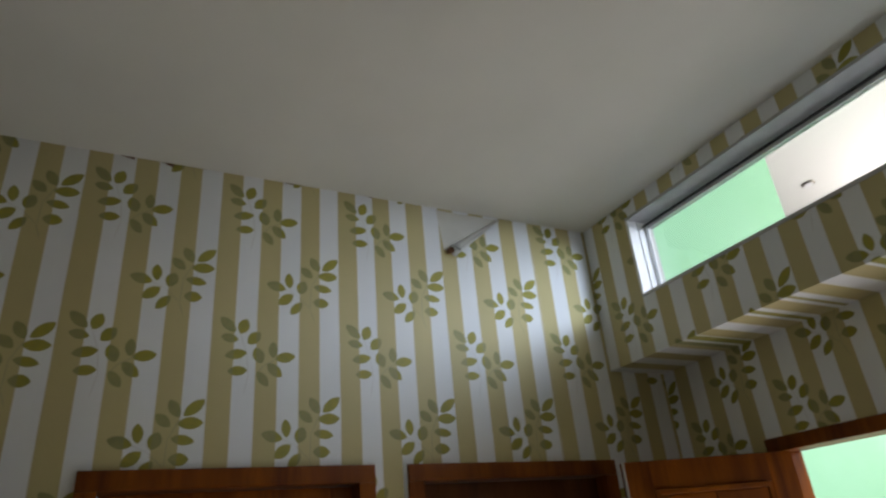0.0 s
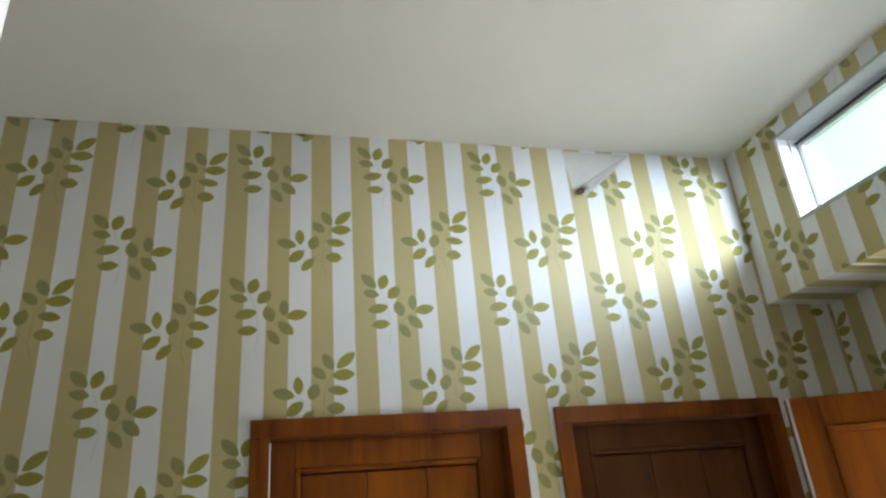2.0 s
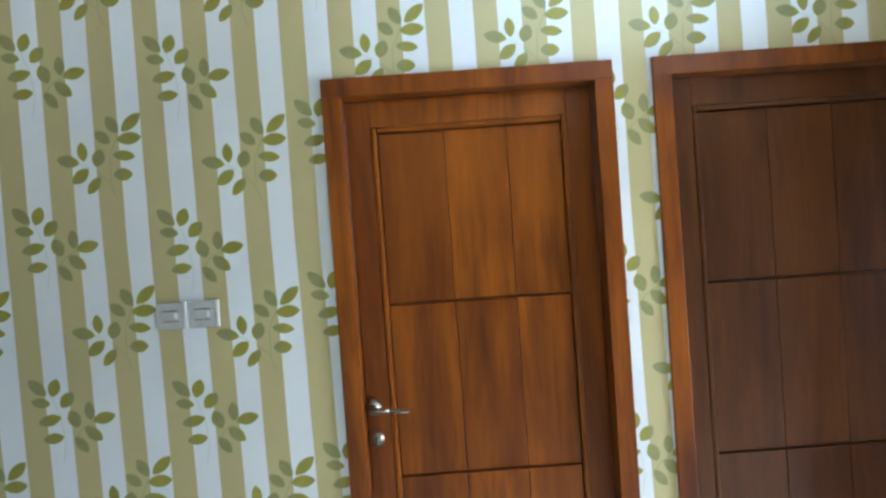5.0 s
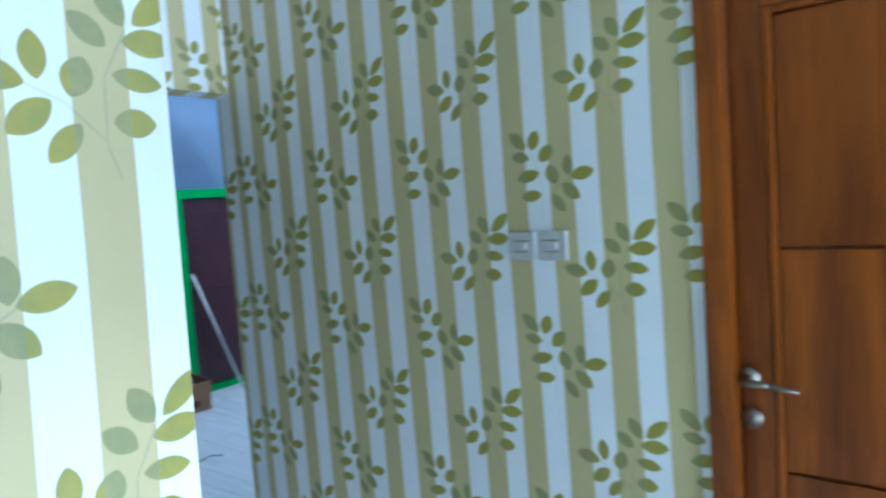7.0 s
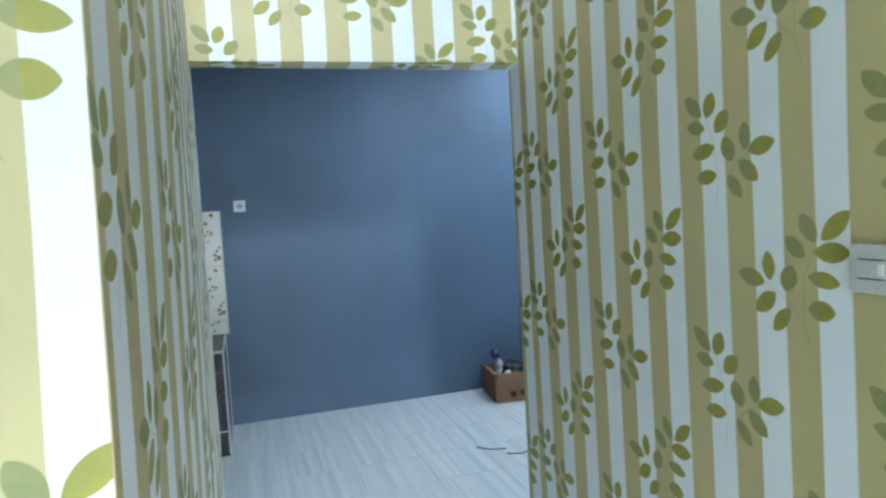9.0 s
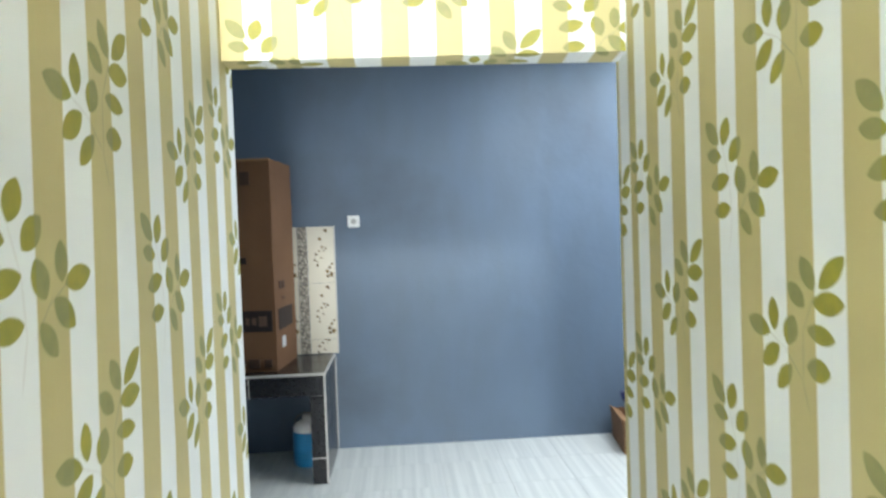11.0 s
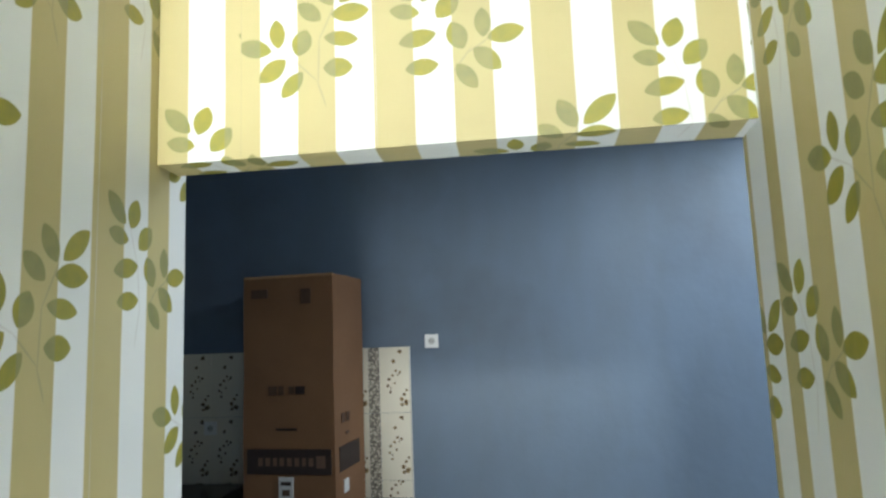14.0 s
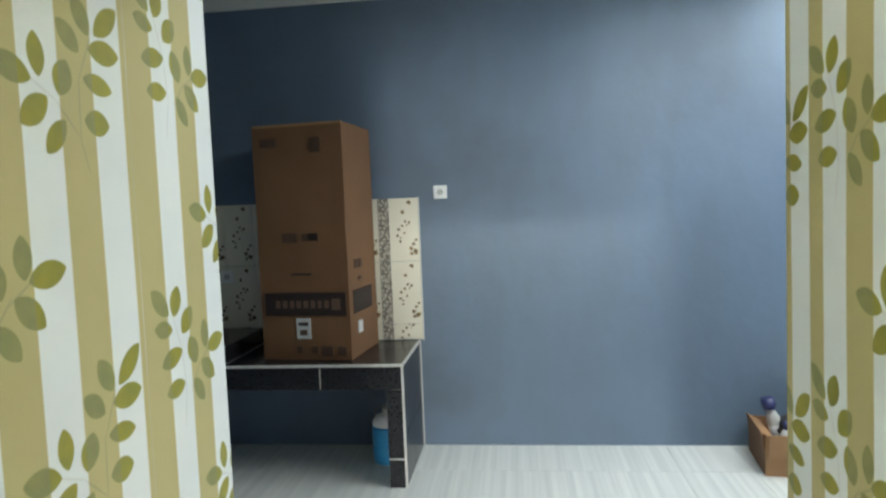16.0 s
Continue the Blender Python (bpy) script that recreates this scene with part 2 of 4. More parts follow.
def floor_tile_paint(name, c1, c2, c3):
    m, nt, b = mat(name, 0.22)
    info = nd(nt, "ShaderNodeObjectInfo")
    mp = nd(nt, "ShaderNodeMapping")
    mp.inputs["Scale"].default_value = (0.35, 24, 1)
    g = nd(nt, "ShaderNodeNewGeometry")
    off = nd(nt, "ShaderNodeCombineXYZ")
    nt.links.new(math_node(nt, "MULTIPLY", info.outputs["Random"], 9.0), off.inputs[0])
    nt.links.new(off.outputs[0], mp.inputs["Location"])
    nt.links.new(g.outputs["Position"], mp.inputs[0])
    n = nd(nt, "ShaderNodeTexNoise", scale=1.0, detail=4)
    nt.links.new(mp.outputs[0], n.inputs["Vector"])
    c = mix(nt, span(nt, n.outputs[0], 0.38, 0.62), c1, c2)
    c = mix(nt, math_node(nt, "MULTIPLY", info.outputs["Random"], 0.35), c, c3)
    dirt = span(nt, noise_out(nt, 2.5, 5), 0.5, 0.75, 0, 0.05)
    c = mix(nt, dirt, c, (0.30, 0.29, 0.27))
    nt.links.new(c, b.inputs["Base Color"])
    nt.links.new(span(nt, n.outputs[0], 0.3, 0.7, 0.30, 0.36), b.inputs["Roughness"])
    return m


def wood(name, dark, lit, rough=0.42):
    m, nt, b = mat(name, rough)
    info = nd(nt, "ShaderNodeObjectInfo")
    tc = nd(nt, "ShaderNodeTexCoord")
    mp = nd(nt, "ShaderNodeMapping")
    mp.inputs["Scale"].default_value = (9, 9, 0.9)
    off = nd(nt, "ShaderNodeCombineXYZ")
    nt.links.new(math_node(nt, "MULTIPLY", info.outputs["Random"], 40.0), off.inputs[0])
    nt.links.new(math_node(nt, "MULTIPLY", info.outputs["Random"], 7.0), off.inputs[2])
    nt.links.new(off.outputs[0], mp.inputs["Location"])
    nt.links.new(tc.outputs["Object"], mp.inputs[0])
    n1 = nd(nt, "ShaderNodeTexNoise", scale=1.6, detail=5)
    n1.inputs["Distortion"].default_value = 0.6
    nt.links.new(mp.outputs[0], n1.inputs["Vector"])
    n2 = nd(nt, "ShaderNodeTexNoise", scale=9, detail=3)
    nt.links.new(mp.outputs[0], n2.inputs["Vector"])
    c = mix(nt, span(nt, n1.outputs[0], 0.28, 0.72), dark, lit)
    c = mix(nt, math_node(nt, "MULTIPLY", span(nt, n2.outputs[0], 0.45, 0.7), 0.35), c, (dark[0] * 0.6, dark[1] * 0.55, dark[2] * 0.5))
    glow = span(nt, noise_out(nt, 3.2, 4, (1, 1, 0.45), "Object"), 0.48, 0.72, 0.0, 0.6)
    c = mix(nt, glow, c, (lit[0] * 1.12, lit[1] * 1.15, lit[2] * 1.1))
    tone = span(nt, info.outputs["Random"], 0, 1, -0.12, 0.42)
    c = mix(nt, tone, c, (dark[0] * 0.75, dark[1] * 0.62, dark[2] * 0.5))
    nt.links.new(c, b.inputs["Base Color"])
    b.inputs["Coat Weight"].default_value, b.inputs["Coat Roughness"].default_value = 0.06, 0.3
    b.inputs["Specular IOR Level"].default_value = 0.2
    bump(nt, b, n2.outputs[0], 0.12, 0.001)
    return m


# blossoms printed on one wall tile: across, up, radius, all in millimetres from its middle
BLOSSOMS = [(37, 172, 14), (-5, 112, 12), (10, 53, 9), (34, 44, 10), (-10, 26, 9), (-34, 2, 10), (-42, -37, 9), (-27, -74, 9), (2, -21, 8), (71, -142, 17), (42, -121, 14),
            (59, -91, 11), (76, -67, 9), (44, -153, 11), (20, 30, 6), (-25, -50, 6)]


def flower_tile():
    m, nt, b = mat("flower_tile", 0.18)
    tc = nd(nt, "ShaderNodeTexCoord")
    best = None
    for y, z, r in BLOSSOMS:
        mp = nd(nt, "ShaderNodeMapping", vector_type="TEXTURE")
        mp.inputs["Location"].default_value = (0.009, y / 1000, z / 1000)
        mp.inputs["Scale"].default_value = (0.02, r / 1000, r / 1000)
        nt.links.new(tc.outputs["Object"], mp.inputs[0])
        ln = nd(nt, "ShaderNodeVectorMath", operation="LENGTH")
        nt.links.new(mp.outputs[0], ln.inputs[0])
        best = ln.outputs["Value"] if best is None else math_node(nt, "MINIMUM", best, ln.outputs["Value"])
    ragged = math_node(nt, "ADD", best, span(nt, noise_out(nt, 110, 2), 0.3, 0.7, -0.35, 0.35))
    bloom = span(nt, ragged, 0.85, 1.05, 1, 0)
    heart = span(nt, ragged, 0.35, 0.5, 1, 0)
    c = mix(nt, noise_out(nt, 5, 3), (0.68, 0.63, 0.52), (0.74, 0.70, 0.60))
    c = mix(nt, bloom, c, mix(nt, span(nt, noise_out(nt, 40, 2), 0.4, 0.6), (0.16, 0.105, 0.06), (0.36, 0.26, 0.13)))
    c = mix(nt, heart, c, (0.09, 0.055, 0.035))
    nt.links.new(c, b.inputs["Base Color"])
    return m


def pebble_tile():
    m, nt, b = mat("pebble_tile", 0.3)
    tc = nd(nt, "ShaderNodeTexCoord")
    vo = nd(nt, "ShaderNodeTexVoronoi", scale=75)
    nt.links.new(tc.outputs["Object"], vo.inputs["Vector"])
    sp = nd(nt, "ShaderNodeSeparateColor")
    nt.links.new(vo.outputs["Color"], sp.inputs[0])
    c = mix(nt, span(nt, sp.outputs[0], 0.35, 0.6), (0.06, 0.05, 0.045), (0.55, 0.5, 0.42))
    c = mix(nt, span(nt, vo.outputs["Distance"], 0.42, 0.55), c, (0.2, 0.18, 0.15))
    nt.links.new(c, b.inputs["Base Color"])
    return m


def glass_mat():
    m, nt, b = mat("glass", 0.02)
    b.inputs["Transmission Weight"].default_value = 1.0
    b.inputs["IOR"].default_value = 1.45
    return m


BLUE = blue_paint()
CEIL = plain("ceiling_paint", (0.70, 0.70, 0.66), (0.61, 0.62, 0.58), 0.8, scale=1.5, fine=60, strength=0.15)
TILE = floor_tile_paint("floor_tile", (0.70, 0.72, 0.70), (0.55, 0.575, 0.565), (0.64, 0.655, 0.64))
GROUT = plain("grout", (0.62, 0.62, 0.61), (0.56, 0.56, 0.55), 0.9)
WOOD = wood("varnished_wood", (0.080, 0.016, 0.0012), (0.32, 0.086, 0.0026))
# a darker tone than WOOD, for the leaf of door_2 only
DARK_WOOD = wood("dark_wood", (0.058, 0.016, 0.004), (0.125, 0.040, 0.008))
STEEL = plain("brushed_steel", (0.26, 0.235, 0.19), (0.20, 0.18, 0.145), 0.36, 1.0, 30, 300, 0.05)
FRAME_GREY = plain("grey_frame_paint", (0.42, 0.43, 0.44), (0.36, 0.37, 0.38), 0.45, 0.2, 20, 200, 0.05)
ALU = plain("aluminium", (0.62, 0.64, 0.65), (0.55, 0.57, 0.58), 0.4, 0.6, 20, 200, 0.05)
GREEN_WALL = plain("green_wall_paint", (0.28, 0.62, 0.36), (0.32, 0.66, 0.41), 0.7, scale=2, fine=40, strength=0.2)
GREEN_GLOSS = plain("green_gloss_paint", (0.012, 0.30, 0.045), (0.016, 0.36, 0.06), 0.3, scale=9)
MAROON = plain("maroon_paint", (0.040, 0.012, 0.016), (0.055, 0.018, 0.021), 0.4, scale=6)
CARD = plain("cardboard", (0.195, 0.095, 0.043), (0.160, 0.076, 0.033), 0.75, scale=3, fine=90, strength=0.15)
CARD_PALE = plain("cardboard_pale", (0.36, 0.20, 0.10), (0.30, 0.165, 0.08), 0.8, scale=6)
INK = plain("dark_ink", (0.018, 0.009, 0.007), (0.028, 0.014, 0.010), 0.6, scale=40)
INK_PALE = plain("worn_ink", (0.062, 0.031, 0.018), (0.085, 0.043, 0.024), 0.7, scale=60)
LETTER = plain("pale_lettering", (0.105, 0.060, 0.040), (0.14, 0.08, 0.055), 0.7, scale=50)
PAPER = plain("white_paper", (0.62, 0.62, 0.62), (0.50, 0.50, 0.50), 0.7, scale=12)
BARE = plain("bare_plaster", (0.63, 0.62, 0.57), (0.56, 0.55, 0.50), 0.9, scale=9, fine=70, strength=0.3)
PAPER_BACK = plain("paper_back", (0.74, 0.74, 0.72), (0.66, 0.66, 0.63), 0.8, scale=14)
PLASTIC = plain("white_plastic", (0.74, 0.75, 0.75), (0.70, 0.71, 0.71), 0.35, scale=20)
PLASTIC_GREY = plain("grey_clear_plastic", (0.50, 0.50, 0.49), (0.42, 0.42, 0.41), 0.25, scale=30)
BLACK_TILE = plain("black_granite_tile", (0.010, 0.010, 0.012), (0.019, 0.019, 0.022), 0.22, scale=60, fine=300, strength=0.03)
TRIM = plain("white_grout_trim", (0.62, 0.60, 0.56), (0.5, 0.49, 0.46), 0.6, scale=20)
FLOWER = flower_tile()
PEBBLE = pebble_tile()
BLUE_PLASTIC = plain("blue_plastic", (0.02, 0.22, 0.48), (0.03, 0.27, 0.55), 0.3, scale=10)
NAVY = plain("navy_plastic", (0.02, 0.025, 0.09), (0.03, 0.035, 0.12), 0.4, scale=20)
BLACK = plain("black_rubber", (0.012, 0.012, 0.013), (0.02, 0.02, 0.021), 0.6, scale=20)
CONCRETE = plain("rendered_concrete", (0.33, 0.33, 0.32), (0.26, 0.26, 0.26), 0.85, scale=5, fine=80, strength=0.3)
EARTH = plain("ground_paving", (0.52, 0.50, 0.47), (0.43, 0.41, 0.38), 0.9, scale=1.5)
GLASS = glass_mat()

# ---- mesh tools ----


def box(bm, x0, x1, y0, y1, z0, z1, bevel=0.0):
    m = Matrix.Translation(((x0 + x1) / 2, (y0 + y1) / 2, (z0 + z1) / 2)) @ Matrix.Diagonal((abs(x1 - x0), abs(y1 - y0), abs(z1 - z0), 1))
    r = bmesh.ops.create_cube(bm, size=1, matrix=m)
    if bevel:
        edges = list({e for v in r["verts"] for e in v.link_edges})
        bmesh.ops.bevel(bm, geom=edges, offset=bevel, segments=2, affect="EDGES", profile=0.6)
    return bm


def boxes(*rows, bevel=0.0):
    bm = bmesh.new()
    for r in rows:
        box(bm, *r, bevel=bevel)
    return bm


def tube(bm, a, b, r1, r2=None, seg=16):
    a, b = Vector(a), Vector(b)
    d = b - a
    m = Matrix.Translation((a + b) / 2) @ d.to_track_quat("Z", "Y").to_matrix().to_4x4()
    bmesh.ops.create_cone(bm, cap_ends=True, segments=seg, radius1=r1, radius2=r1 if r2 is None else r2, depth=d.length, matrix=m)
    return bm


def lathe(bm, centre, profile, seg=24):
    """A turned body: profile of (radius, height) from the bottom up."""
    rings = []
    for r, z in profile:
        rings.append([bm.verts.new((centre[0] + r * math.cos(i * math.tau / seg), centre[1] + r * math.sin(i * math.tau / seg), centre[2] + z)) for i in range(seg)])
    for lo, hi in zip(rings, rings[1:]):
        for i in range(seg):
            bm.faces.new((lo[i], lo[(i + 1) % seg], hi[(i + 1) % seg], hi[i]))
    bm.faces.new(list(reversed(rings[0])))
    bm.faces.new(rings[-1])
    return bm


def mesh_of(name, bm, *materials, smooth=False):
    bmesh.ops.recalc_face_normals(bm, faces=bm.faces)
    me = bpy.data.meshes.new(name)
    for f in bm.faces:
        f.smooth = smooth
    bm.to_mesh(me)
    bm.free()
    for m in materials:
        me.materials.append(m)
    return me


def part(name, bm, material, parent=None, label="", smooth=False):
    ob = new(name, mesh_of(name, bm, material, smooth=smooth))
    if parent:
        ob.parent = parent
        ob.matrix_parent_inverse = parent.matrix_basis.inverted()
    if label:
        ob["label"] = label
    return ob


def thing(name, place, label, category, group=""):
    ob = new(name)
    ob.empty_display_size = 0.1
    ob.matrix_basis = pose(*place)
    return tagged(ob, label, category, group)


def setting(name, bm, material, label="", category=""):
    return tagged(part(name, bm, material), label, category, kind="structure")


# ---- rooms ----
H_LIV, H_KIT = 3.092, 2.853
XB, YL, XH, XK = -0.384, -1.080, -1.812, -4.733
YB = -1.091
LEAN = 0.02  # the wall end stands a little out of plumb
XR, XF = 1.962, 2.264
XE = -1.892

D1, D2 = (0.0, 0.865), (0.984, 1.878)
DOOR_H = 2.056

floor = setting("floor", boxes((-4.9, XF + 0.12, -4.4, 2.5, -0.15, -0.008)), GROUT, "pale streaked ceramic tile floor with thin grout joints", "floor")
wall_doors = setting("wall_north", boxes(
    (XE, D1[0], 0, 0.13, 0, H_LIV), (D1[1], D2[0], 0, 0.13, 0, DOOR_H), (D2[1], XF + 0.12, 0, 0.13, 0, H_LIV), (D1[0], D2[1], 0, 0.13, DOOR_H, H_LIV)),
    PAPER_D, "wall in white and beige striped leaf wallpaper", "wall")
passage = boxes((XE - 0.03, XB, YL - 0.13, YL, 0, H_LIV))
for v in passage.verts:
    if v.co.x > -1 and v.co.y > YL - 0.05:
        v.co.y = YB + LEAN * (v.co.z - 1.8)
wall_passage = setting("wall_passage", passage, PAPER_L, "passage wall in striped leaf wallpaper", "wall")
room_end = boxes((XB - 0.12, XB + 0.0015, -4.4, YB - 0.0015, 0, H_LIV))
for v in room_end.verts:
    if v.co.y > -2:
        v.co.y += LEAN * (v.co.z - 1.8)
wall_end = setting("wall_room_end", room_end, PAPER_B, "wall end in striped leaf wallpaper", "wall")
lintel_bm = boxes((XE + 0.004, XH, YL + 0.002, 0, 2.016, H_LIV))
for v in lintel_bm.verts:
    if v.co.z < 2.5:
        v.co.z = 2.014 + 0.010 * (v.co.y - YL) / -YL - (0.010 if v.co.x < XH - 0.02 else 0.0) * (1.4 + v.co.y) / 1.4
lintel = setting("wall_lintel", lintel_bm, PAPER_H, "papered lintel over the kitchen opening", "lintel")
wall_south = setting("wall_south", boxes((XB, XF + 0.12, -4.4, -4.25, 0, H_LIV)), PAPER_D, "far wall in striped leaf wallpaper", "wall")

# front wall: a door below, a set-forward beam with a long transom above
WIN_Y, WIN_Z = (-0.276, -2.5), (2.655, 3.022)
DR_Y = (-0.42, -1.80)
SOFFIT = 2.422
wall_front = setting("wall_front", boxes(
    (XF, XF + 0.12, DR_Y[0], 0, 0, SOFFIT), (XF, XF + 0.12, -4.25, DR_Y[1], 0, SOFFIT), (XF, XF + 0.12, DR_Y[1], DR_Y[0], DOOR_H, SOFFIT)),
    PAPER_R, "front wall in striped leaf wallpaper", "wall")
beam = setting("wall_beam", boxes(
    (XR, XF + 0.12, -4.25, 0, SOFFIT, SOFFIT + 0.11), (XR, XR + 0.12, -4.25, 0, SOFFIT + 0.11, WIN_Z[0]), (XR, XR + 0.12, -4.25, 0, WIN_Z[1], H_LIV),
    (XR, XR + 0.12, WIN_Y[0], 0, WIN_Z[0], WIN_Z[1]), (XR, XR + 0.12, -4.25, WIN_Y[1], WIN_Z[0], WIN_Z[1])),
    PAPER_R, "papered beam standing forward over the front door", "beam")
ceiling = setting("ceiling", boxes((XE, XR + 0.12, -4.4, 0.13, H_LIV, H_LIV + 0.12)), CEIL, "plain off-white plaster ceiling", "ceiling")

# kitchen
kit_far = setting("wall_kitchen_far", boxes((XK - 0.15, XK, -2.75, 2.5, 0, H_KIT)), BLUE, "rough plastered wall painted dull blue", "wall")
kit_left = setting("wall_kitchen_left", boxes((XK, XE, -2.87, -2.75, 0, H_KIT)), BLUE, "rough plastered wall painted dull blue", "wall")
kit_right = setting("wall_kitchen_right", boxes((XK, XE, 2.38, 2.5, 0, H_KIT)), BLUE, "rough plastered wall painted dull blue", "wall")
kit_near = setting("wall_kitchen_near", boxes((XE, XE + 0.1, 0.135, 2.38, 0, H_KIT), (XE, XE + 0.1, -2.75, YL - 0.135, 0, H_KIT)), BLUE,
                   "rough plastered wall painted dull blue", "wall")
kit_ceil = setting("ceiling_kitchen", boxes((XK - 0.15, -4.60, -2.87, 2.5, H_KIT, H_KIT + 0.09), (-2.25, XE, -2.87, 2.5, H_KIT, H_KIT + 0.09),
                                            (-4.60, -4.05, -2.87, 1.15, H_KIT, H_KIT + 0.09), (-4.05, -2.25, -2.87, 0.35, H_KIT, H_KIT + 0.09),
                                            (-4.60, -2.25, 2.25, 2.5, H_KIT, H_KIT + 0.09)), CEIL, "off-white kitchen ceiling with a roof opening", "ceiling")

# outside
ground = setting("ground", boxes((2.39, 60, -60, 60, -0.3, -0.10)), EARTH, "pale concrete yard", "ground")
yard_wall = setting("wall_yard", boxes((2.39, 4.25, 0.40, 0.5, -0.1, 4.45), (4.25, 7.0, 0.40, 0.5, -0.1, 2.6)), GREEN_WALL, "outer wall painted bright mint green", "wall")
eave = setting("ceiling_porch", boxes((2.39, 6.6, -4.4, 3.2, 4.45, 4.55)), CEIL, "white porch ceiling", "ceiling")
downlight = thing("porch_downlight", (5.28, 0.72, 4.45), "small round grey downlight in the porch ceiling", "downlight")


part("rim", lathe(bmesh.new(), (5.28, 0.72, 4.4345), [(0.05, 0), (0.055, 0.004), (0.055, 0.014)]), STEEL, downlight, smooth=True)
part("lens", lathe(bmesh.new(), (5.28, 0.72, 4.4305), [(0.036, 0), (0.038, 0.004)]), PLASTIC, downlight)


def transom():
    w = tagged(new("window_1"), "long narrow transom window in a grey aluminium frame", "window", kind="structure")
    w.matrix_basis = pose(XR, WIN_Y[0], WIN_Z[0])
    y0, y1, z0, z1 = WIN_Y[1], WIN_Y[0], WIN_Z[0], WIN_Z[1]
    f, a, b = 0.014, XR - 0.004, XR + 0.118
    fr = part("window_frame", boxes((a, b, y0, y1, z0, z0 + f), (a, b, y0, y1, z1 - f, z1), (a, b, y0, y0 + f, z0 + f, z1 - f), bevel=0.002), FRAME_GREY, w)
    part("jamb", boxes((a, a + 0.052, y1 - f, y1, z0 + f, z1 - f), (a + 0.058, b, y1 - f, y1, z0 + f, z1 - f), bevel=0.002), PLASTIC, fr, "white frame upright")
    part("joint", boxes((a + 0.050, a + 0.060, y1 - f + 0.004, y1 - 0.002, z0 + f, z1 - f)), BLACK, fr)
    part("gasket", boxes((2.040, 2.048, y0 + f, y1 - f, z1 - f - 0.022, z1 - f - 0.015)), BLACK, w)
    part("sash", boxes((2.049, 2.079, y1 - f - 0.022, y1 - f - 0.002, z0 + f, z1 - f - 0.006), (2.049, 2.079, y0 + f, y1 - f - 0.022, z1 - f - 0.036, z1 - f - 0.006), bevel=0.002), ALU, w)
    pane = part("pane", boxes((2.062, 2.066, y0 + f, y1 - f - 0.022, z0 + f, z1 - f - 0.036)), GLASS, w)
    pane.visible_shadow = False


transom()


def panel_door(name, x0, x1, frame_wood, material, label, handle):
    """A flush wooden frame with a boarded panel leaf set back in it."""
    w = 0.056
    d = tagged(new(name), label, "door", kind="structure")
    d.matrix_basis = pose((x0 + x1) / 2, 0, 0)
    fr = part("door_frame", bmesh.new(), frame_wood, d)
    part("jamb", boxes((x0, x0 + w, -0.014, 0.11, 0, DOOR_H - w), bevel=0.003), frame_wood, fr)
    part("jamb", boxes((x1 - w, x1, -0.014, 0.11, 0, DOOR_H - w), bevel=0.003), frame_wood, fr)
    part("head", boxes((x0, x1, -0.014, 0.11, DOOR_H - w, DOOR_H), bevel=0.003), frame_wood, fr)
    a, b, y = x0 + w + 0.003, x1 - w - 0.003, 0.048
    leaf = part("leaf", boxes((a, b, y + 0.022, y + 0.036, 0.01, DOOR_H - w - 0.003)), material, d)
    s = 0.075
    top = 1.914
    for n, r in (("stile", (a, a + s, y, y + 0.021, 0.01, DOOR_H - w - 0.003)), ("stile", (b - s, b, y, y + 0.021, 0.01, DOOR_H - w - 0.003)),
                 ("rail", (a + s, b - s, y, y + 0.021, top, DOOR_H - w - 0.003)), ("rail", (a + s, b - s, y, y + 0.021, 0.01, 0.22))):
        part(n, boxes(r, bevel=0.003), material, leaf)
    for n, r in (("moulding", (a + s, a + s + 0.016, y - 0.004, y + 0.02, 0.22, top)), ("moulding", (b - s - 0.016, b - s, y - 0.004, y + 0.02, 0.22, top)),
                 ("moulding", (a + s + 0.016, b - s - 0.016, y - 0.004, y + 0.02, top - 0.016, top))):
        part(n, boxes(r, bevel=0.006), material, leaf)
    p0, p1 = a + s + 0.018, b - s - 0.018
    cuts = [p0, p0 + 0.36 * (p1 - p0), p0 + 0.70 * (p1 - p0), p1]
    levels = [0.222, 0.838, 1.370, top - 0.018]
    for z0, z1 in zip(levels, levels[1:]):
        for c0, c1 in zip(cuts, cuts[1:]):
            part("board", boxes((c0 + 0.0008, c1 - 0.0008, y + 0.009, y + 0.0215, z0 + 0.004, z1 - 0.004), bevel=0.0022), material, leaf)
    if handle:
        hx = a + 0.02
        h = part("door_handle", tube(bmesh.new(), (hx, y - 0.001, 1.062), (hx, y - 0.012, 1.062), 0.026), STEEL, d, "brushed steel lever handle", True)
        bm = bmesh.new()
        tube(bm, (hx, y - 0.01, 1.062), (hx, y - 0.052, 1.062), 0.010, 0.009, 12)
        tube(bm, (hx - 0.006, y - 0.05, 1.062), (hx + 0.055, y - 0.054, 1.060), 0.0095, 0.0075, 12)
        tube(bm, (hx + 0.052, y - 0.054, 1.060), (hx + 0.112, y - 0.046, 1.050), 0.0075, 0.005, 12)
        part("lever", bm, STEEL, h, smooth=True)
        k = part("lock", tube(bmesh.new(), (hx + 0.004, y - 0.001, 0.964), (hx + 0.004, y - 0.010, 0.964), 0.025), STEEL, d, "round steel lock plate", True)
        part("keyhole", boxes((hx + 0.001, hx + 0.007, y - 0.0135, y - 0.008, 0.954, 0.974)), BLACK, k)
    return d


panel_door("door_1", *D1, WOOD, WOOD, "closed varnished orange-brown wooden panel door with steel lever", True)
panel_door("door_2", *D2, WOOD, DARK_WOOD, "closed dark varnished wooden panel door in its frame", False)


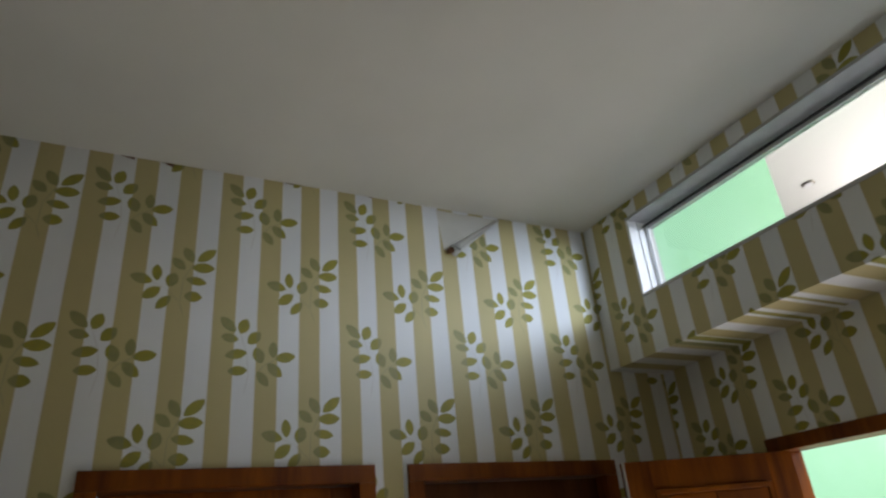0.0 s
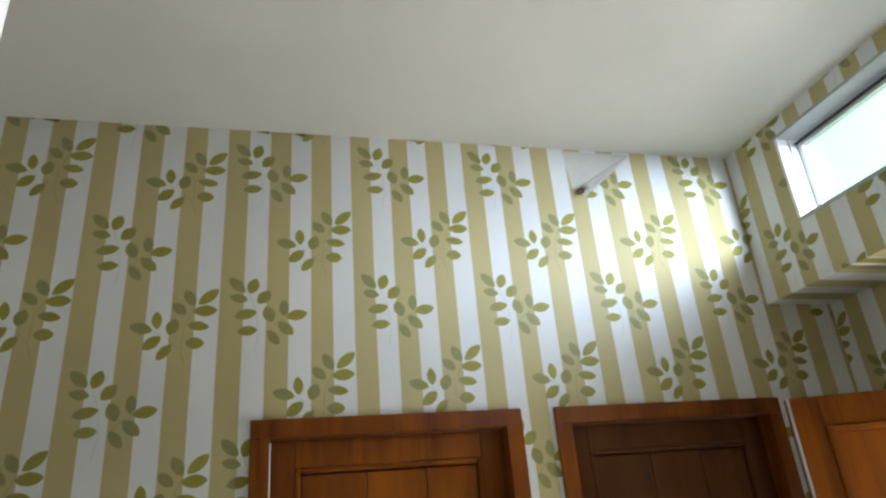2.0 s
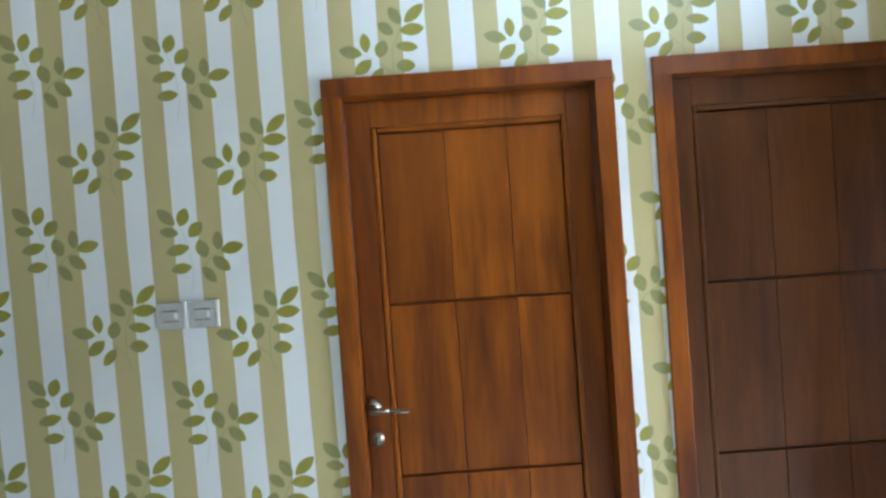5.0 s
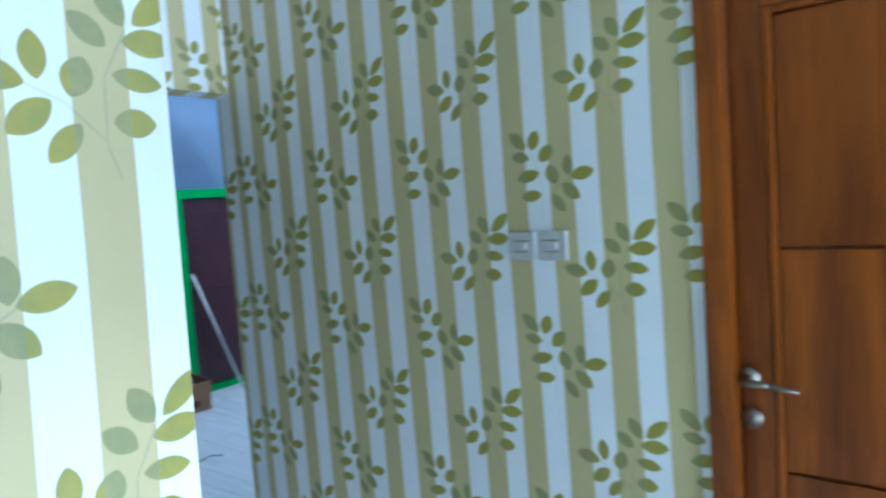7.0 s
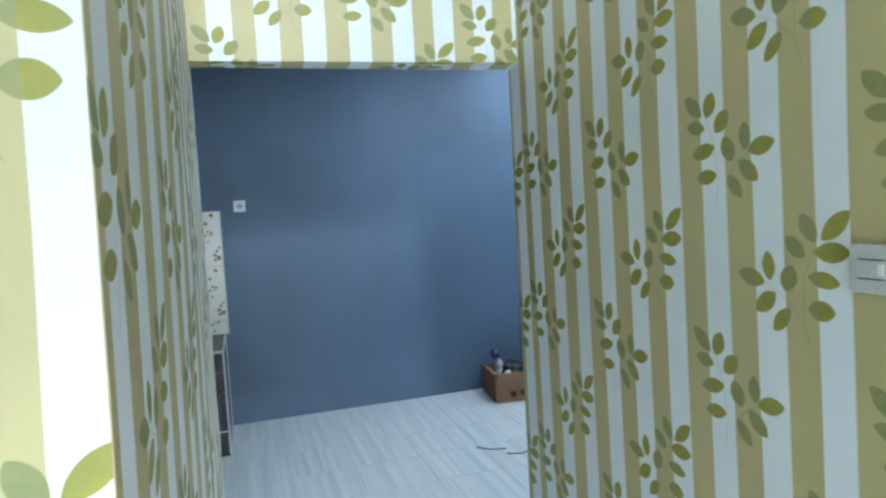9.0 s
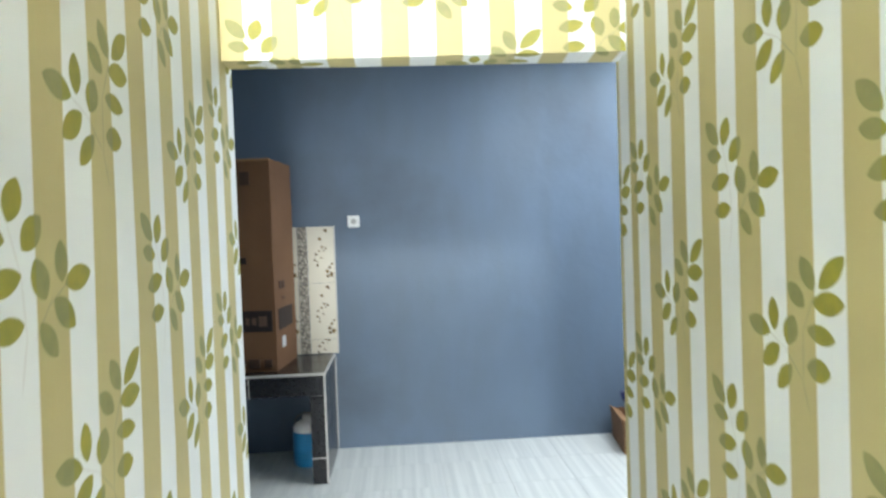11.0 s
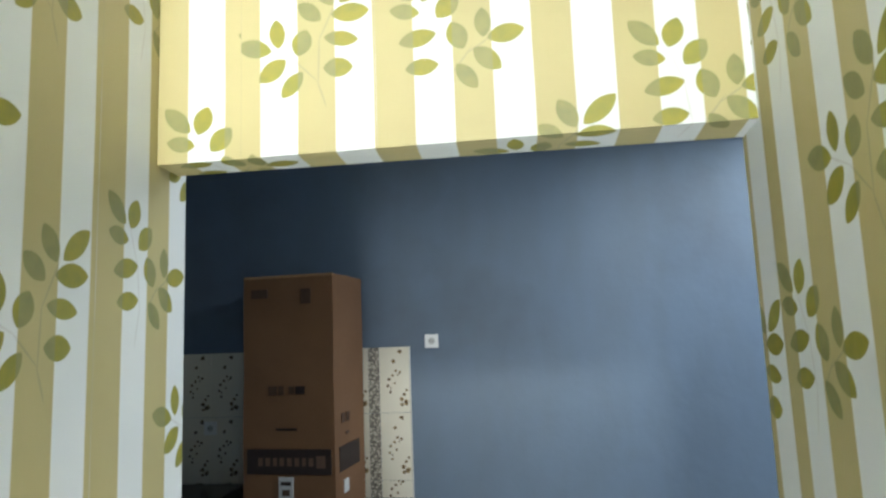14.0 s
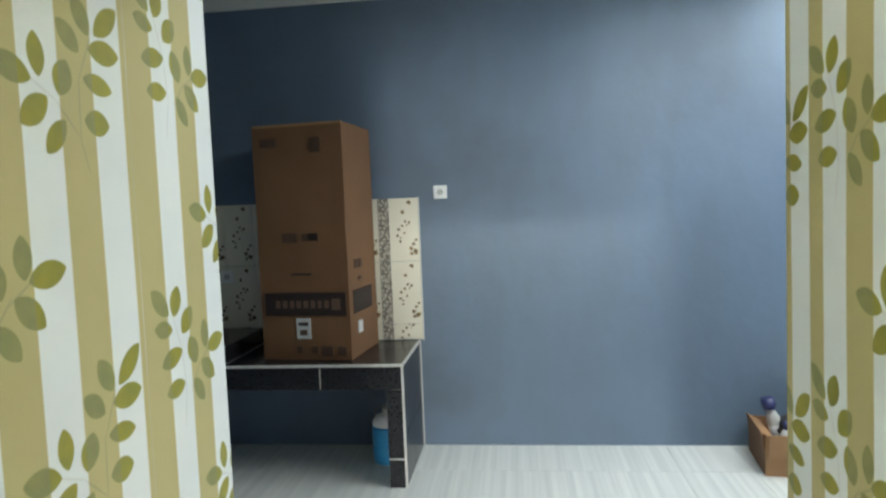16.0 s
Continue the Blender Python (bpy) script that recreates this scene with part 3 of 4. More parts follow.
def front_door():
    d = tagged(new("door_3"), "open varnished wooden front door leaf standing into the room", "door", kind="structure")
    d.matrix_basis = pose(XF, DR_Y[0], 0)
    w = 0.05
    y0, y1 = DR_Y
    fr = part("door_frame", bmesh.new(), WOOD, d)
    part("jamb", boxes((XF - 0.015, XF + 0.11, y0 - w, y0, 0, DOOR_H - w), bevel=0.003), WOOD, fr)
    part("jamb", boxes((XF - 0.015, XF + 0.11, y1, y1 + w, 0, DOOR_H - w), bevel=0.003), WOOD, fr)
    part("head", boxes((XF - 0.015, XF + 0.11, y1, y0, DOOR_H - w, DOOR_H), bevel=0.003), WOOD, fr)
    # leaf, built along x from its hinge and turned into place
    turn = pose(XF - 0.012, -0.49, 0, 0, 0, LEAF_TURN)
    n = LEAF_W
    top = 2.002
    leaf = part("leaf", boxes((0, n, 0.010, 0.026, 0.012, top)), WOOD, None)
    rows = [("stile", (0, 0.10, 0, 0.036, 0.012, top)), ("stile", (n - 0.092, n - 0.001, 0, 0.036, 0.012, top)),
            ("rail", (0.10, n - 0.092, 0, 0.036, top - 0.095, top)), ("rail", (0.10, n - 0.092, 0, 0.036, 0.012, 0.23)),
            ("moulding", (0.10, 0.118, -0.006, 0.034, 0.23, top - 0.095)), ("moulding", (n - 0.110, n - 0.092, -0.006, 0.042, 0.23, top - 0.095)),
            ("moulding", (0.118, n - 0.110, -0.006, 0.042, top - 0.113, top - 0.095))]
    for nm, r in rows:
        part(nm, boxes(r, bevel=0.003), WOOD, leaf)
    for z0, z1 in ((0.235, 0.82), (0.83, 1.34), (1.35, top - 0.115)):
        for c0, c1 in ((0.12, n / 2 - 0.001), (n / 2 + 0.001, n - 0.112)):
            part("board", boxes((c0, c1, 0.004, 0.03, z0, z1), bevel=0.003), WOOD, leaf)
    part("edge_strip", boxes((n - 0.003, n + 0.004, 0.026, 0.038, 0.012, top), bevel=0.001), ALU, leaf, "thin grey metal edge strip")
    leaf.parent = d
    leaf.matrix_parent_inverse = d.matrix_basis.inverted()
    leaf.matrix_basis = turn


front_door()


def peeled_paper():
    t = thing("peeled_wallpaper", (1.29, 0, 2.93), "corner of wallpaper peeled off and curling down", "wallpaper")
    bm = bmesh.new()
    ring = [bm.verts.new(p) for p in ((1.181, -0.0025, 3.081), (1.482, -0.0025, 3.081), (1.34, -0.0025, 2.96), (1.243, -0.0025, 2.885), (1.203, -0.0025, 2.90))]
    bm.faces.new(ring)
    part("bare_patch", bm, BARE, t, "bare cream plaster patch")
    bm = bmesh.new()
    a, b = Vector((1.486, -0.004, 3.079)), Vector((1.228, -0.006, 2.892))
    d = (b - a).normalized()
    side = Vector((0, -1, 0))
    up = d.cross(side)
    rows = []
    for i in range(13):
        f = i / 12
        c = a.lerp(b, f)
        r = 0.004 + 0.028 * f
        row = []
        for j in range(11):
            ang = -0.6 + j / 10 * 4.2
            rr = r * (1 - 0.03 * j)
            row.append(bm.verts.new(c + side * (r + rr * math.sin(ang - 1.57)) + up * (rr * math.cos(ang - 1.57) - 0.4 * r)))
        rows.append(row)
    for lo, hi in zip(rows, rows[1:]):
        for j in range(10):
            bm.faces.new((lo[j], lo[j + 1], hi[j + 1], hi[j]))
    bmesh.ops.solidify(bm, geom=list(bm.faces), thickness=0.0006)
    part("curl", bm, PAPER_BACK, t, "white curled paper back", True)
    bm = bmesh.new()
    tube(bm, b + Vector((0.004, -0.012, 0.002)), b + Vector((-0.016, -0.018, -0.010)), 0.013, 0.009, 10)
    part("torn_end", bm, CARD, t, "brown torn paper end", True)


peeled_paper()


def torn_edges():
    """Short lifted tabs of paper along the ceiling line."""
    for x, w, h in ((-0.02, 0.05, 0.014), (0.12, 0.035, 0.020), (0.53, 0.05, 0.010), (-0.72, 0.06, 0.016), (0.86, 0.04, 0.009)):
        t = thing("paper_tab", (x, 0, H_LIV), "small torn tab of wallpaper at the ceiling", "wallpaper", "torn paper tabs")
        bm = bmesh.new()
        pts = [(x, -0.002, H_LIV - 0.001), (x + w, -0.002, H_LIV - 0.001), (x + w * 0.95, -0.008, H_LIV - h), (x + w * 0.3, -0.010, H_LIV - h * 0.7)]
        bm.faces.new([bm.verts.new(p) for p in pts])
        bmesh.ops.solidify(bm, geom=list(bm.faces), thickness=0.0008)
        part("tab", bm, CARD, t)


torn_edges()


def light_switch(x, lab):
    t = thing("light_switch", (x, 0, 1.39), lab, "light switch", "light switches beside the door")
    part("plate", boxes((x - 0.042, x + 0.038, -0.010, -0.0005, 1.350, 1.430), bevel=0.003), PLASTIC_GREY, t)
    part("plate_edge", boxes((x + 0.0385, x + 0.0465, -0.012, -0.0005, 1.350, 1.430), bevel=0.002), PLASTIC, t, "pale plate edge")
    rocker = part("rocker", boxes((x - 0.026, x + 0.028, -0.0135, -0.009, 1.376, 1.404), bevel=0.002), PLASTIC_GREY, t)
    part("indicator", boxes((x + 0.012, x + 0.021, -0.0148, -0.013, 1.381, 1.399)), PLASTIC, rocker)
    for z in (1.373, 1.405):
        part("groove", boxes((x - 0.026, x + 0.020, -0.0108, -0.0098, z, z + 0.002)), INK_PALE, t)


light_switch(-0.492, "grey plastic wall switch on striped wallpaper")
light_switch(-0.396, "grey plastic wall switch on striped wallpaper")

# ---- kitchen things ----


def wall_socket(y, z, dim):
    t = thing("wall_socket", (XK, y, z), "white square wall socket on the blue wall" if not dim else "white wall socket on the dark tiles", "socket")
    x = XK + (0.012 if dim else 0)
    part("plate", boxes((x + 0.0005, x + 0.012, y - 0.042, y + 0.042, z - 0.042, z + 0.042), bevel=0.003), PLASTIC, t)
    part("well", tube(bmesh.new(), (x + 0.011, y, z), (x + 0.0145, y, z), 0.021, 0.019, 20), PLASTIC_GREY, t)
    for s in (-1, 1):
        part("hole", tube(bmesh.new(), (x + 0.0135, y + s * 0.0095, z), (x + 0.0152, y + s * 0.0095, z), 0.003, 0.003, 8), BLACK, t)


wall_socket(-0.951, 1.636, False)
wall_socket(-2.386, 1.137, True)

CT_Z, CT_X, CT_Y = 0.694, -4.081, -1.12


def counter():
    t = thing("kitchen_counter", (-4.43, -1.75, 0), "black tiled masonry kitchen counter with pale grout edges", "counter")
    part("slab", boxes((XK + 0.001, CT_X - 0.012, -2.735, CT_Y - 0.012, 0.565, CT_Z - 0.012)), CONCRETE, t)
    part("end_wall", boxes((XK + 0.001, CT_X - 0.012, CT_Y - 0.10, CT_Y - 0.012, 0.0, 0.565)), CONCRETE, t)
    ys = [CT_Y - 0.004, -1.53, -1.93, -2.148]
    for y1, y0 in zip(ys, ys[1:]):
        for x0, x1 in ((XK + 0.003, -4.45), (-4.447, CT_X - 0.004)):
            part("tile", boxes((x0, x1, y0 + 0.0015, y1 - 0.0015, CT_Z - 0.011, CT_Z), bevel=0.0015), BLACK_TILE, t)
    for y1, y0 in ((CT_Y - 0.006, -1.585), (-1.589, -2.14)):
        part("tile", boxes((CT_X - 0.011, CT_X - 0.002, y0, y1, 0.556, CT_Z - 0.014), bevel=0.0015), BLACK_TILE, t)
    for z0, z1 in ((0.002, 0.16), (0.168, 0.553)):
        part("tile", boxes((CT_X - 0.011, CT_X - 0.002, CT_Y - 0.098, CT_Y - 0.006, z0, z1), bevel=0.0015), BLACK_TILE, t)
    for x0, x1 in ((XK + 0.003, -4.41), (-4.406, CT_X - 0.008)):
        for z0, z1 in ((0.002, 0.29), (0.296, CT_Z - 0.016)):
            part("tile", boxes((x0, x1, CT_Y - 0.011, CT_Y - 0.002, z0, z1), bevel=0.0015), BLACK_TILE, t)
    for r in ((CT_X - 0.010, CT_X + 0.002, -2.15, CT_Y + 0.002, CT_Z - 0.012, CT_Z + 0.002), (XK + 0.003, CT_X - 0.010, CT_Y - 0.008, CT_Y + 0.002, CT_Z - 0.012, CT_Z + 0.002),
              (CT_X - 0.008, CT_X + 0.002, CT_Y - 0.010, CT_Y + 0.002, 0.0, CT_Z - 0.012), (CT_X - 0.006, CT_X + 0.0005, CT_Y - 0.098, CT_Y - 0.012, 0.160, 0.168),
              (CT_X - 0.006, CT_X + 0.0005, -1.589, -1.585, 0.556, CT_Z - 0.013)):
        part("edge_trim", boxes(r, bevel=0.001), TRIM, t, "pale grout edge")
    part("edge_trim", boxes((XK + 0.0008, XK + 0.008, CT_Y - 0.001, CT_Y + 0.005, 0.0, CT_Z - 0.012)), TRIM, t, "pale grout edge")
    part("raised_end", boxes((XK + 0.003, CT_X + 0.03, -2.735, -2.155, CT_Z + 0.002, CT_Z + 0.10), bevel=0.003), BLACK_TILE, t, "raised black tiled counter end")
    for r in ((CT_X + 0.02, CT_X + 0.032, -2.735, -2.152, CT_Z + 0.088, CT_Z + 0.102), (CT_X + 0.02, CT_X + 0.032, -2.162, -2.150, CT_Z + 0.002, CT_Z + 0.088)):
        part("edge_trim", boxes(r, bevel=0.001), TRIM, t, "pale grout edge")


counter()


def carton():
    t = thing("appliance_carton", (-4.40, -1.69, CT_Z + 0.002), "tall brown cardboard appliance carton standing on the counter", "box")
    x0, x1, y0, y1, z0, z1 = BOX
    bm = boxes((x0, x1, y0, y1, z0, z1))
    bmesh.ops.subdivide_edges(bm, edges=list(bm.edges), cuts=6, use_grid_fill=True)
    for v in bm.verts:
        p = Vector(((v.co.x - x0) / (x1 - x0) - 0.5, (v.co.y - y0) / (y1 - y0) - 0.5, (v.co.z - z0) / (z1 - z0) - 0.5))
        if abs(p.z) < 0.45:
            v.co += 0.004 * noise.noise_vector(v.co * 3.1)
    part("body", bm, CARD, t)
    f, g = x1 + 0.0055, y1 + 0.0055
    w = y1 - y0
    part("brand_band", boxes((x1 - 0.002, f, y0 + 0.025, y1 - 0.02, 0.952, 1.085)), INK, t, "dark brown printed band")
    # unreadable lettering on the band
    letters = [0.06, 0.035, 0.03, 0.034, 0.036, 0.034, 0.03, 0.036, 0.034]
    y = y1 - 0.045
    for i, lw in enumerate(letters):
        h = 0.032 if i == 0 else 0.022
        part("letter_bar", boxes((f - 0.001, f + 0.0012, y - lw, y - 0.007, 1.018 - h, 1.018 + h)), LETTER, t)
        y -= lw + 0.009
    part("side_band", boxes((x0 + 0.10, x1 - 0.06, y1 - 0.002, g, 0.952, 1.085)), INK, t, "dark brown printed band")
    part("sticker", boxes((x1 - 0.002, f + 0.001, y0 + 0.215, y0 + 0.30, 0.82, 0.938)), PAPER, t, "white paper label")
    part("sticker_print", boxes((f, f + 0.002, y0 + 0.227, y0 + 0.288, 0.895, 0.915)), INK, t)
    part("sticker_print", boxes((f, f + 0.002, y0 + 0.235, y0 + 0.28, 0.84, 0.872)), INK_PALE, t)
    part("side_sticker", boxes((x1 - 0.19, x1 - 0.12, y1 - 0.002, g + 0.001, 0.83, 0.90)), PAPER, t, "white paper label")
    for a, b, c, d in ((0.155, 0.205, 1.375, 1.425), (0.212, 0.245, 1.375, 1.425), (0.275, 0.31, 1.38, 1.422), (0.315, 0.37, 1.38, 1.422), (0.20, 0.32, 1.185, 1.196),
                       (0.35, 0.41, 1.875, 1.96), (0.05, 0.15, 1.915, 1.965), (0.21, 0.245, 0.735, 0.775), (0.36, 0.43, 0.72, 0.78), (0.46, 0.51, 0.725, 0.775), (0.30, 0.34, 0.735, 0.775)):
        part("print_mark", boxes((x1 - 0.002, f, y0 + a, y0 + b, c, d), bevel=0.0012), INK_PALE if b - a < 0.05 or c > 1.8 or c < 0.8 else INK, t)
    for a, b, c, d in ((0.10, 0.15, 1.21, 1.26), (0.17, 0.22, 1.21, 1.26), (0.16, 0.2, 1.14, 1.155)):
        part("print_mark", boxes((x1 - a - 0.05, x1 - a, y1 - 0.002, g, c, d)), INK_PALE, t)
    part("tape", boxes(((x0 + x1) / 2 - 0.03, (x0 + x1) / 2 + 0.03, y0 + 0.002, y1 - 0.002, z1 - 0.001, z1 + 0.0035)), CARD_PALE, t, "strip of packing tape")
    part("flap_edge", boxes((x1 - 0.012, x1 + 0.004, y0 + 0.004, y1 + 0.003, z1 - 0.012, z1 + 0.003), bevel=0.003), CARD_PALE, t)
    t.matrix_basis = Matrix.Translation((x1, y1, 0)) @ Matrix.Rotation(radians(-6), 4, "Z") @ Matrix.Translation((-x1, -y1, 0)) @ t.matrix_basis


BOX = (-4.655, -4.18, -1.965, -1.425, CT_Z + 0.003, 2.038)
carton()


def water_jug():
    t = thing("water_jug", (-4.47, -1.30, 0), "blue plastic water jug with a white top under the counter", "jug")
    c = (-4.47, -1.30, 0.0)
    part("body", lathe(bmesh.new(), c, [(0.085, 0.0), (0.095, 0.012), (0.097, 0.10), (0.092, 0.11), (0.097, 0.12), (0.097, 0.215), (0.09, 0.23)]), BLUE_PLASTIC, t, smooth=True)
    part("top", lathe(bmesh.new(), (c[0], c[1], 0.231), [(0.092, 0.0), (0.094, 0.02), (0.075, 0.05), (0.04, 0.065)]), PLASTIC, t, "white shoulder", True)
    part("cap", lathe(bmesh.new(), (c[0], c[1], 0.297), [(0.03, 0.0), (0.032, 0.01), (0.03, 0.035)]), PLASTIC_GREY, t, smooth=True)
    bm = bmesh.new()
    pts = [Vector((c[0], c[1] - 0.08, 0.27))] + [Vector((c[0] + 0.02, c[1] + 0.08 * math.cos(math.pi - i * math.pi / 8), 0.28 + 0.075 * math.sin(i * math.pi / 8))) for i in range(1, 9)]
    for a, b in zip(pts, pts[1:]):
        tube(bm, a, b, 0.004, 0.004, 8)
    part("bail", bm, STEEL, t)


water_jug()


def floor_carton():
    t = thing("open_carton", (-4.28, 0.83, 0), "low open cardboard carton of odds and ends by the green door", "box")
    d, w, h, k = 0.40, 0.43, 0.240, 0.006
    x1, y0 = -4.28, 0.83
    x0, y1 = x1 - d, y0 + w
    part("base", boxes((x0, x1, y0, y1, 0.001, k)), CARD_PALE, t)

    def panel(r, material, bow):
        bm = boxes(r)
        bmesh.ops.subdivide_edges(bm, edges=list(bm.edges), cuts=5, use_grid_fill=True)
        for v in bm.verts:
            f = max(v.co.z - k, 0) / h
            v.co += Vector((bow[0] * f * f, bow[1] * f * f, 0)) + f * 0.010 * noise.noise_vector(Vector((v.co.x, v.co.y, v.co.z)) * 5.3)
        part("side", bm, material, t)

    # front in the paler card to look lit, the shaded sides in the darker
    panel((x1 - k, x1, y0, y1, k, h), CARD_PALE, (0.030, 0.0))
    panel((x0, x0 + k, y0, y1, k, h - 0.03), CARD, (-0.004, 0.0))
    panel((x0 + k, x1 - k, y0, y0 + k, k, h - 0.01), CARD, (0.0, -0.015))
    panel((x0 + k, x1 - k, y1 - k, y1, k, h), CARD, (0.0, 0.01))
    bm = boxes((0, 0.13, 0.012, w - 0.012, 0, 0.004))
    bmesh.ops.transform(bm, matrix=pose(x1 + 0.034, y0, h + 0.002, 0, 97, 0), verts=bm.verts)
    part("flap", bm, CARD_PALE, t, "pale folded-out flap")
    bm = boxes((0.03, d - 0.05, 0, 0.075, 0, 0.004))
    bmesh.ops.transform(bm, matrix=pose(x0, y0 - 0.008, h - 0.016, -28, 0, 0), verts=bm.verts)
    part("flap", bm, CARD_PALE, t, "pale folded-in flap")
    for a, b, c, e in ((0.12, 0.16, 0.04, 0.09), (0.20, 0.25, 0.05, 0.11), (0.27, 0.33, 0.04, 0.10)):
        part("print_mark", boxes((x1 + 0.0015, x1 + 0.0045, y0 + a, y0 + b, c, e)), INK_PALE, t)
    t.matrix_basis = t.matrix_basis @ Matrix.Rotation(radians(-7), 4, "Z")
    return t


floor_carton()


def bottle(x, y, z, h, body, label, wide=0.017, tilt=0.0):
    t = thing("bottle", (x, y, z), label, "bottle")
    part("body", lathe(bmesh.new(), (x, y, z), [(0.035, 0), (0.037, 0.01), (0.037, h * 0.66), (0.016, h * 0.82)]), body, t, smooth=True)
    part("sleeve", lathe(bmesh.new(), (x, y, z + h * 0.2), [(0.0376, 0), (0.0376, h * 0.36)]), PAPER, t, "pale paper label", True)
    part("cap", lathe(bmesh.new(), (x, y, z + h * 0.82), [(wide, 0), (wide + 0.002, 0.004), (wide, h * 0.16)]), NAVY, t, smooth=True)
    t.matrix_basis = t.matrix_basis @ Matrix.Rotation(radians(tilt), 4, "X")


bottle(-4.50, 1.02, 0.02, 0.37, PLASTIC_GREY, "pale plastic bottle with a wide navy cap leaning in the carton", 0.036, 16)
bottle(-4.38, 0.98, 0.007, 0.27, PLASTIC_GREY, "grey plastic bottle standing in the carton")


def bundle(x, y, z, r, label, seed):
    t = thing("rag_bundle", (x, y, z), label, "rag")
    bm = bmesh.new()
    bmesh.ops.create_icosphere(bm, subdivisions=3, radius=r)
    for v in bm.verts:
        v.co += v.co.normalized() * r * 0.45 * noise.noise(v.co * 16 + Vector((seed, 0, 0)))
        v.co.z = max(v.co.z * 0.8, -r * 0.55)
    bmesh.ops.translate(bm, verts=bm.verts, vec=(x, y, z + r * 0.55))
    part("cloth", bm, BLACK, t, smooth=True)


bundle(-4.45, 1.06, 0.13, 0.11, "crumpled black cloth lying in the open carton", 2)
bundle(-4.43, 1.17, 0.14, 0.085, "crumpled black cloth lying in the open carton", 7)


def lean_pole(name, a, b, r, material, label, category):
    t = thing(name, a, label, category)
    part("pole", tube(bmesh.new(), a, b, r, r * 0.9, 12), material, t, smooth=True)
    part("end_cap", tube(bmesh.new(), b, Vector(b) + (Vector(b) - Vector(a)).normalized() * 0.02, r * 1.15, r * 1.1, 12), PLASTIC_GREY, t, smooth=True)


lean_pole("broom_handle", (-4.66, 1.235, 0.0), (-4.715, 1.30, 0.74), 0.011, BLUE_PLASTIC, "blue broom handle leaning on the blue wall", "broom")
lean_pole("wooden_batten", (-4.52, 1.76, 0.0), (-4.675, 1.475, 1.04), 0.013, TRIM, "white batten leaning across the maroon door", "batten")


def kitchen_door():
    y0, y1, z1 = 1.372, 2.19, 1.79
    d = tagged(new("door_4"), "closed maroon door in a bright green frame", "door", kind="structure")
    d.matrix_basis = pose(XK, y0, 0)
    w = 0.075
    fr = part("door_frame", bmesh.new(), GREEN_GLOSS, d)
    part("jamb", boxes((XK + 0.001, XK + 0.045, y0, y0 + w, 0, z1 - w), bevel=0.003), GREEN_GLOSS, fr)
    part("jamb", boxes((XK + 0.001, XK + 0.045, y1 - w, y1, 0, z1 - w), bevel=0.003), GREEN_GLOSS, fr)
    part("head", boxes((XK + 0.001, XK + 0.045, y0, y1, z1 - w, z1), bevel=0.003), GREEN_GLOSS, fr)
    part("sill", boxes((XK + 0.001, XK + 0.06, y0 + w, y1 - w, 0, 0.05), bevel=0.003), GREEN_GLOSS, fr)
    leaf = part("leaf", boxes((XK + 0.001, XK + 0.022, y0 + w + 0.002, y1 - w - 0.002, 0.053, z1 - w - 0.002), bevel=0.002), MAROON, d)
    for a, b in ((0.15, 0.80), (0.90, 1.60)):
        part("panel", boxes((XK + 0.021, XK + 0.028, y0 + w + 0.09, y1 - w - 0.09, a, b), bevel=0.004), MAROON, leaf)


kitchen_door()


def cable(name, pts, label):
    t = thing(name, pts[0], label, "wire")
    bm = bmesh.new()
    for a, b in zip(pts, pts[1:]):
        tube(bm, a, b, 0.003, 0.003, 6)
    part("strand", bm, BLACK, t)


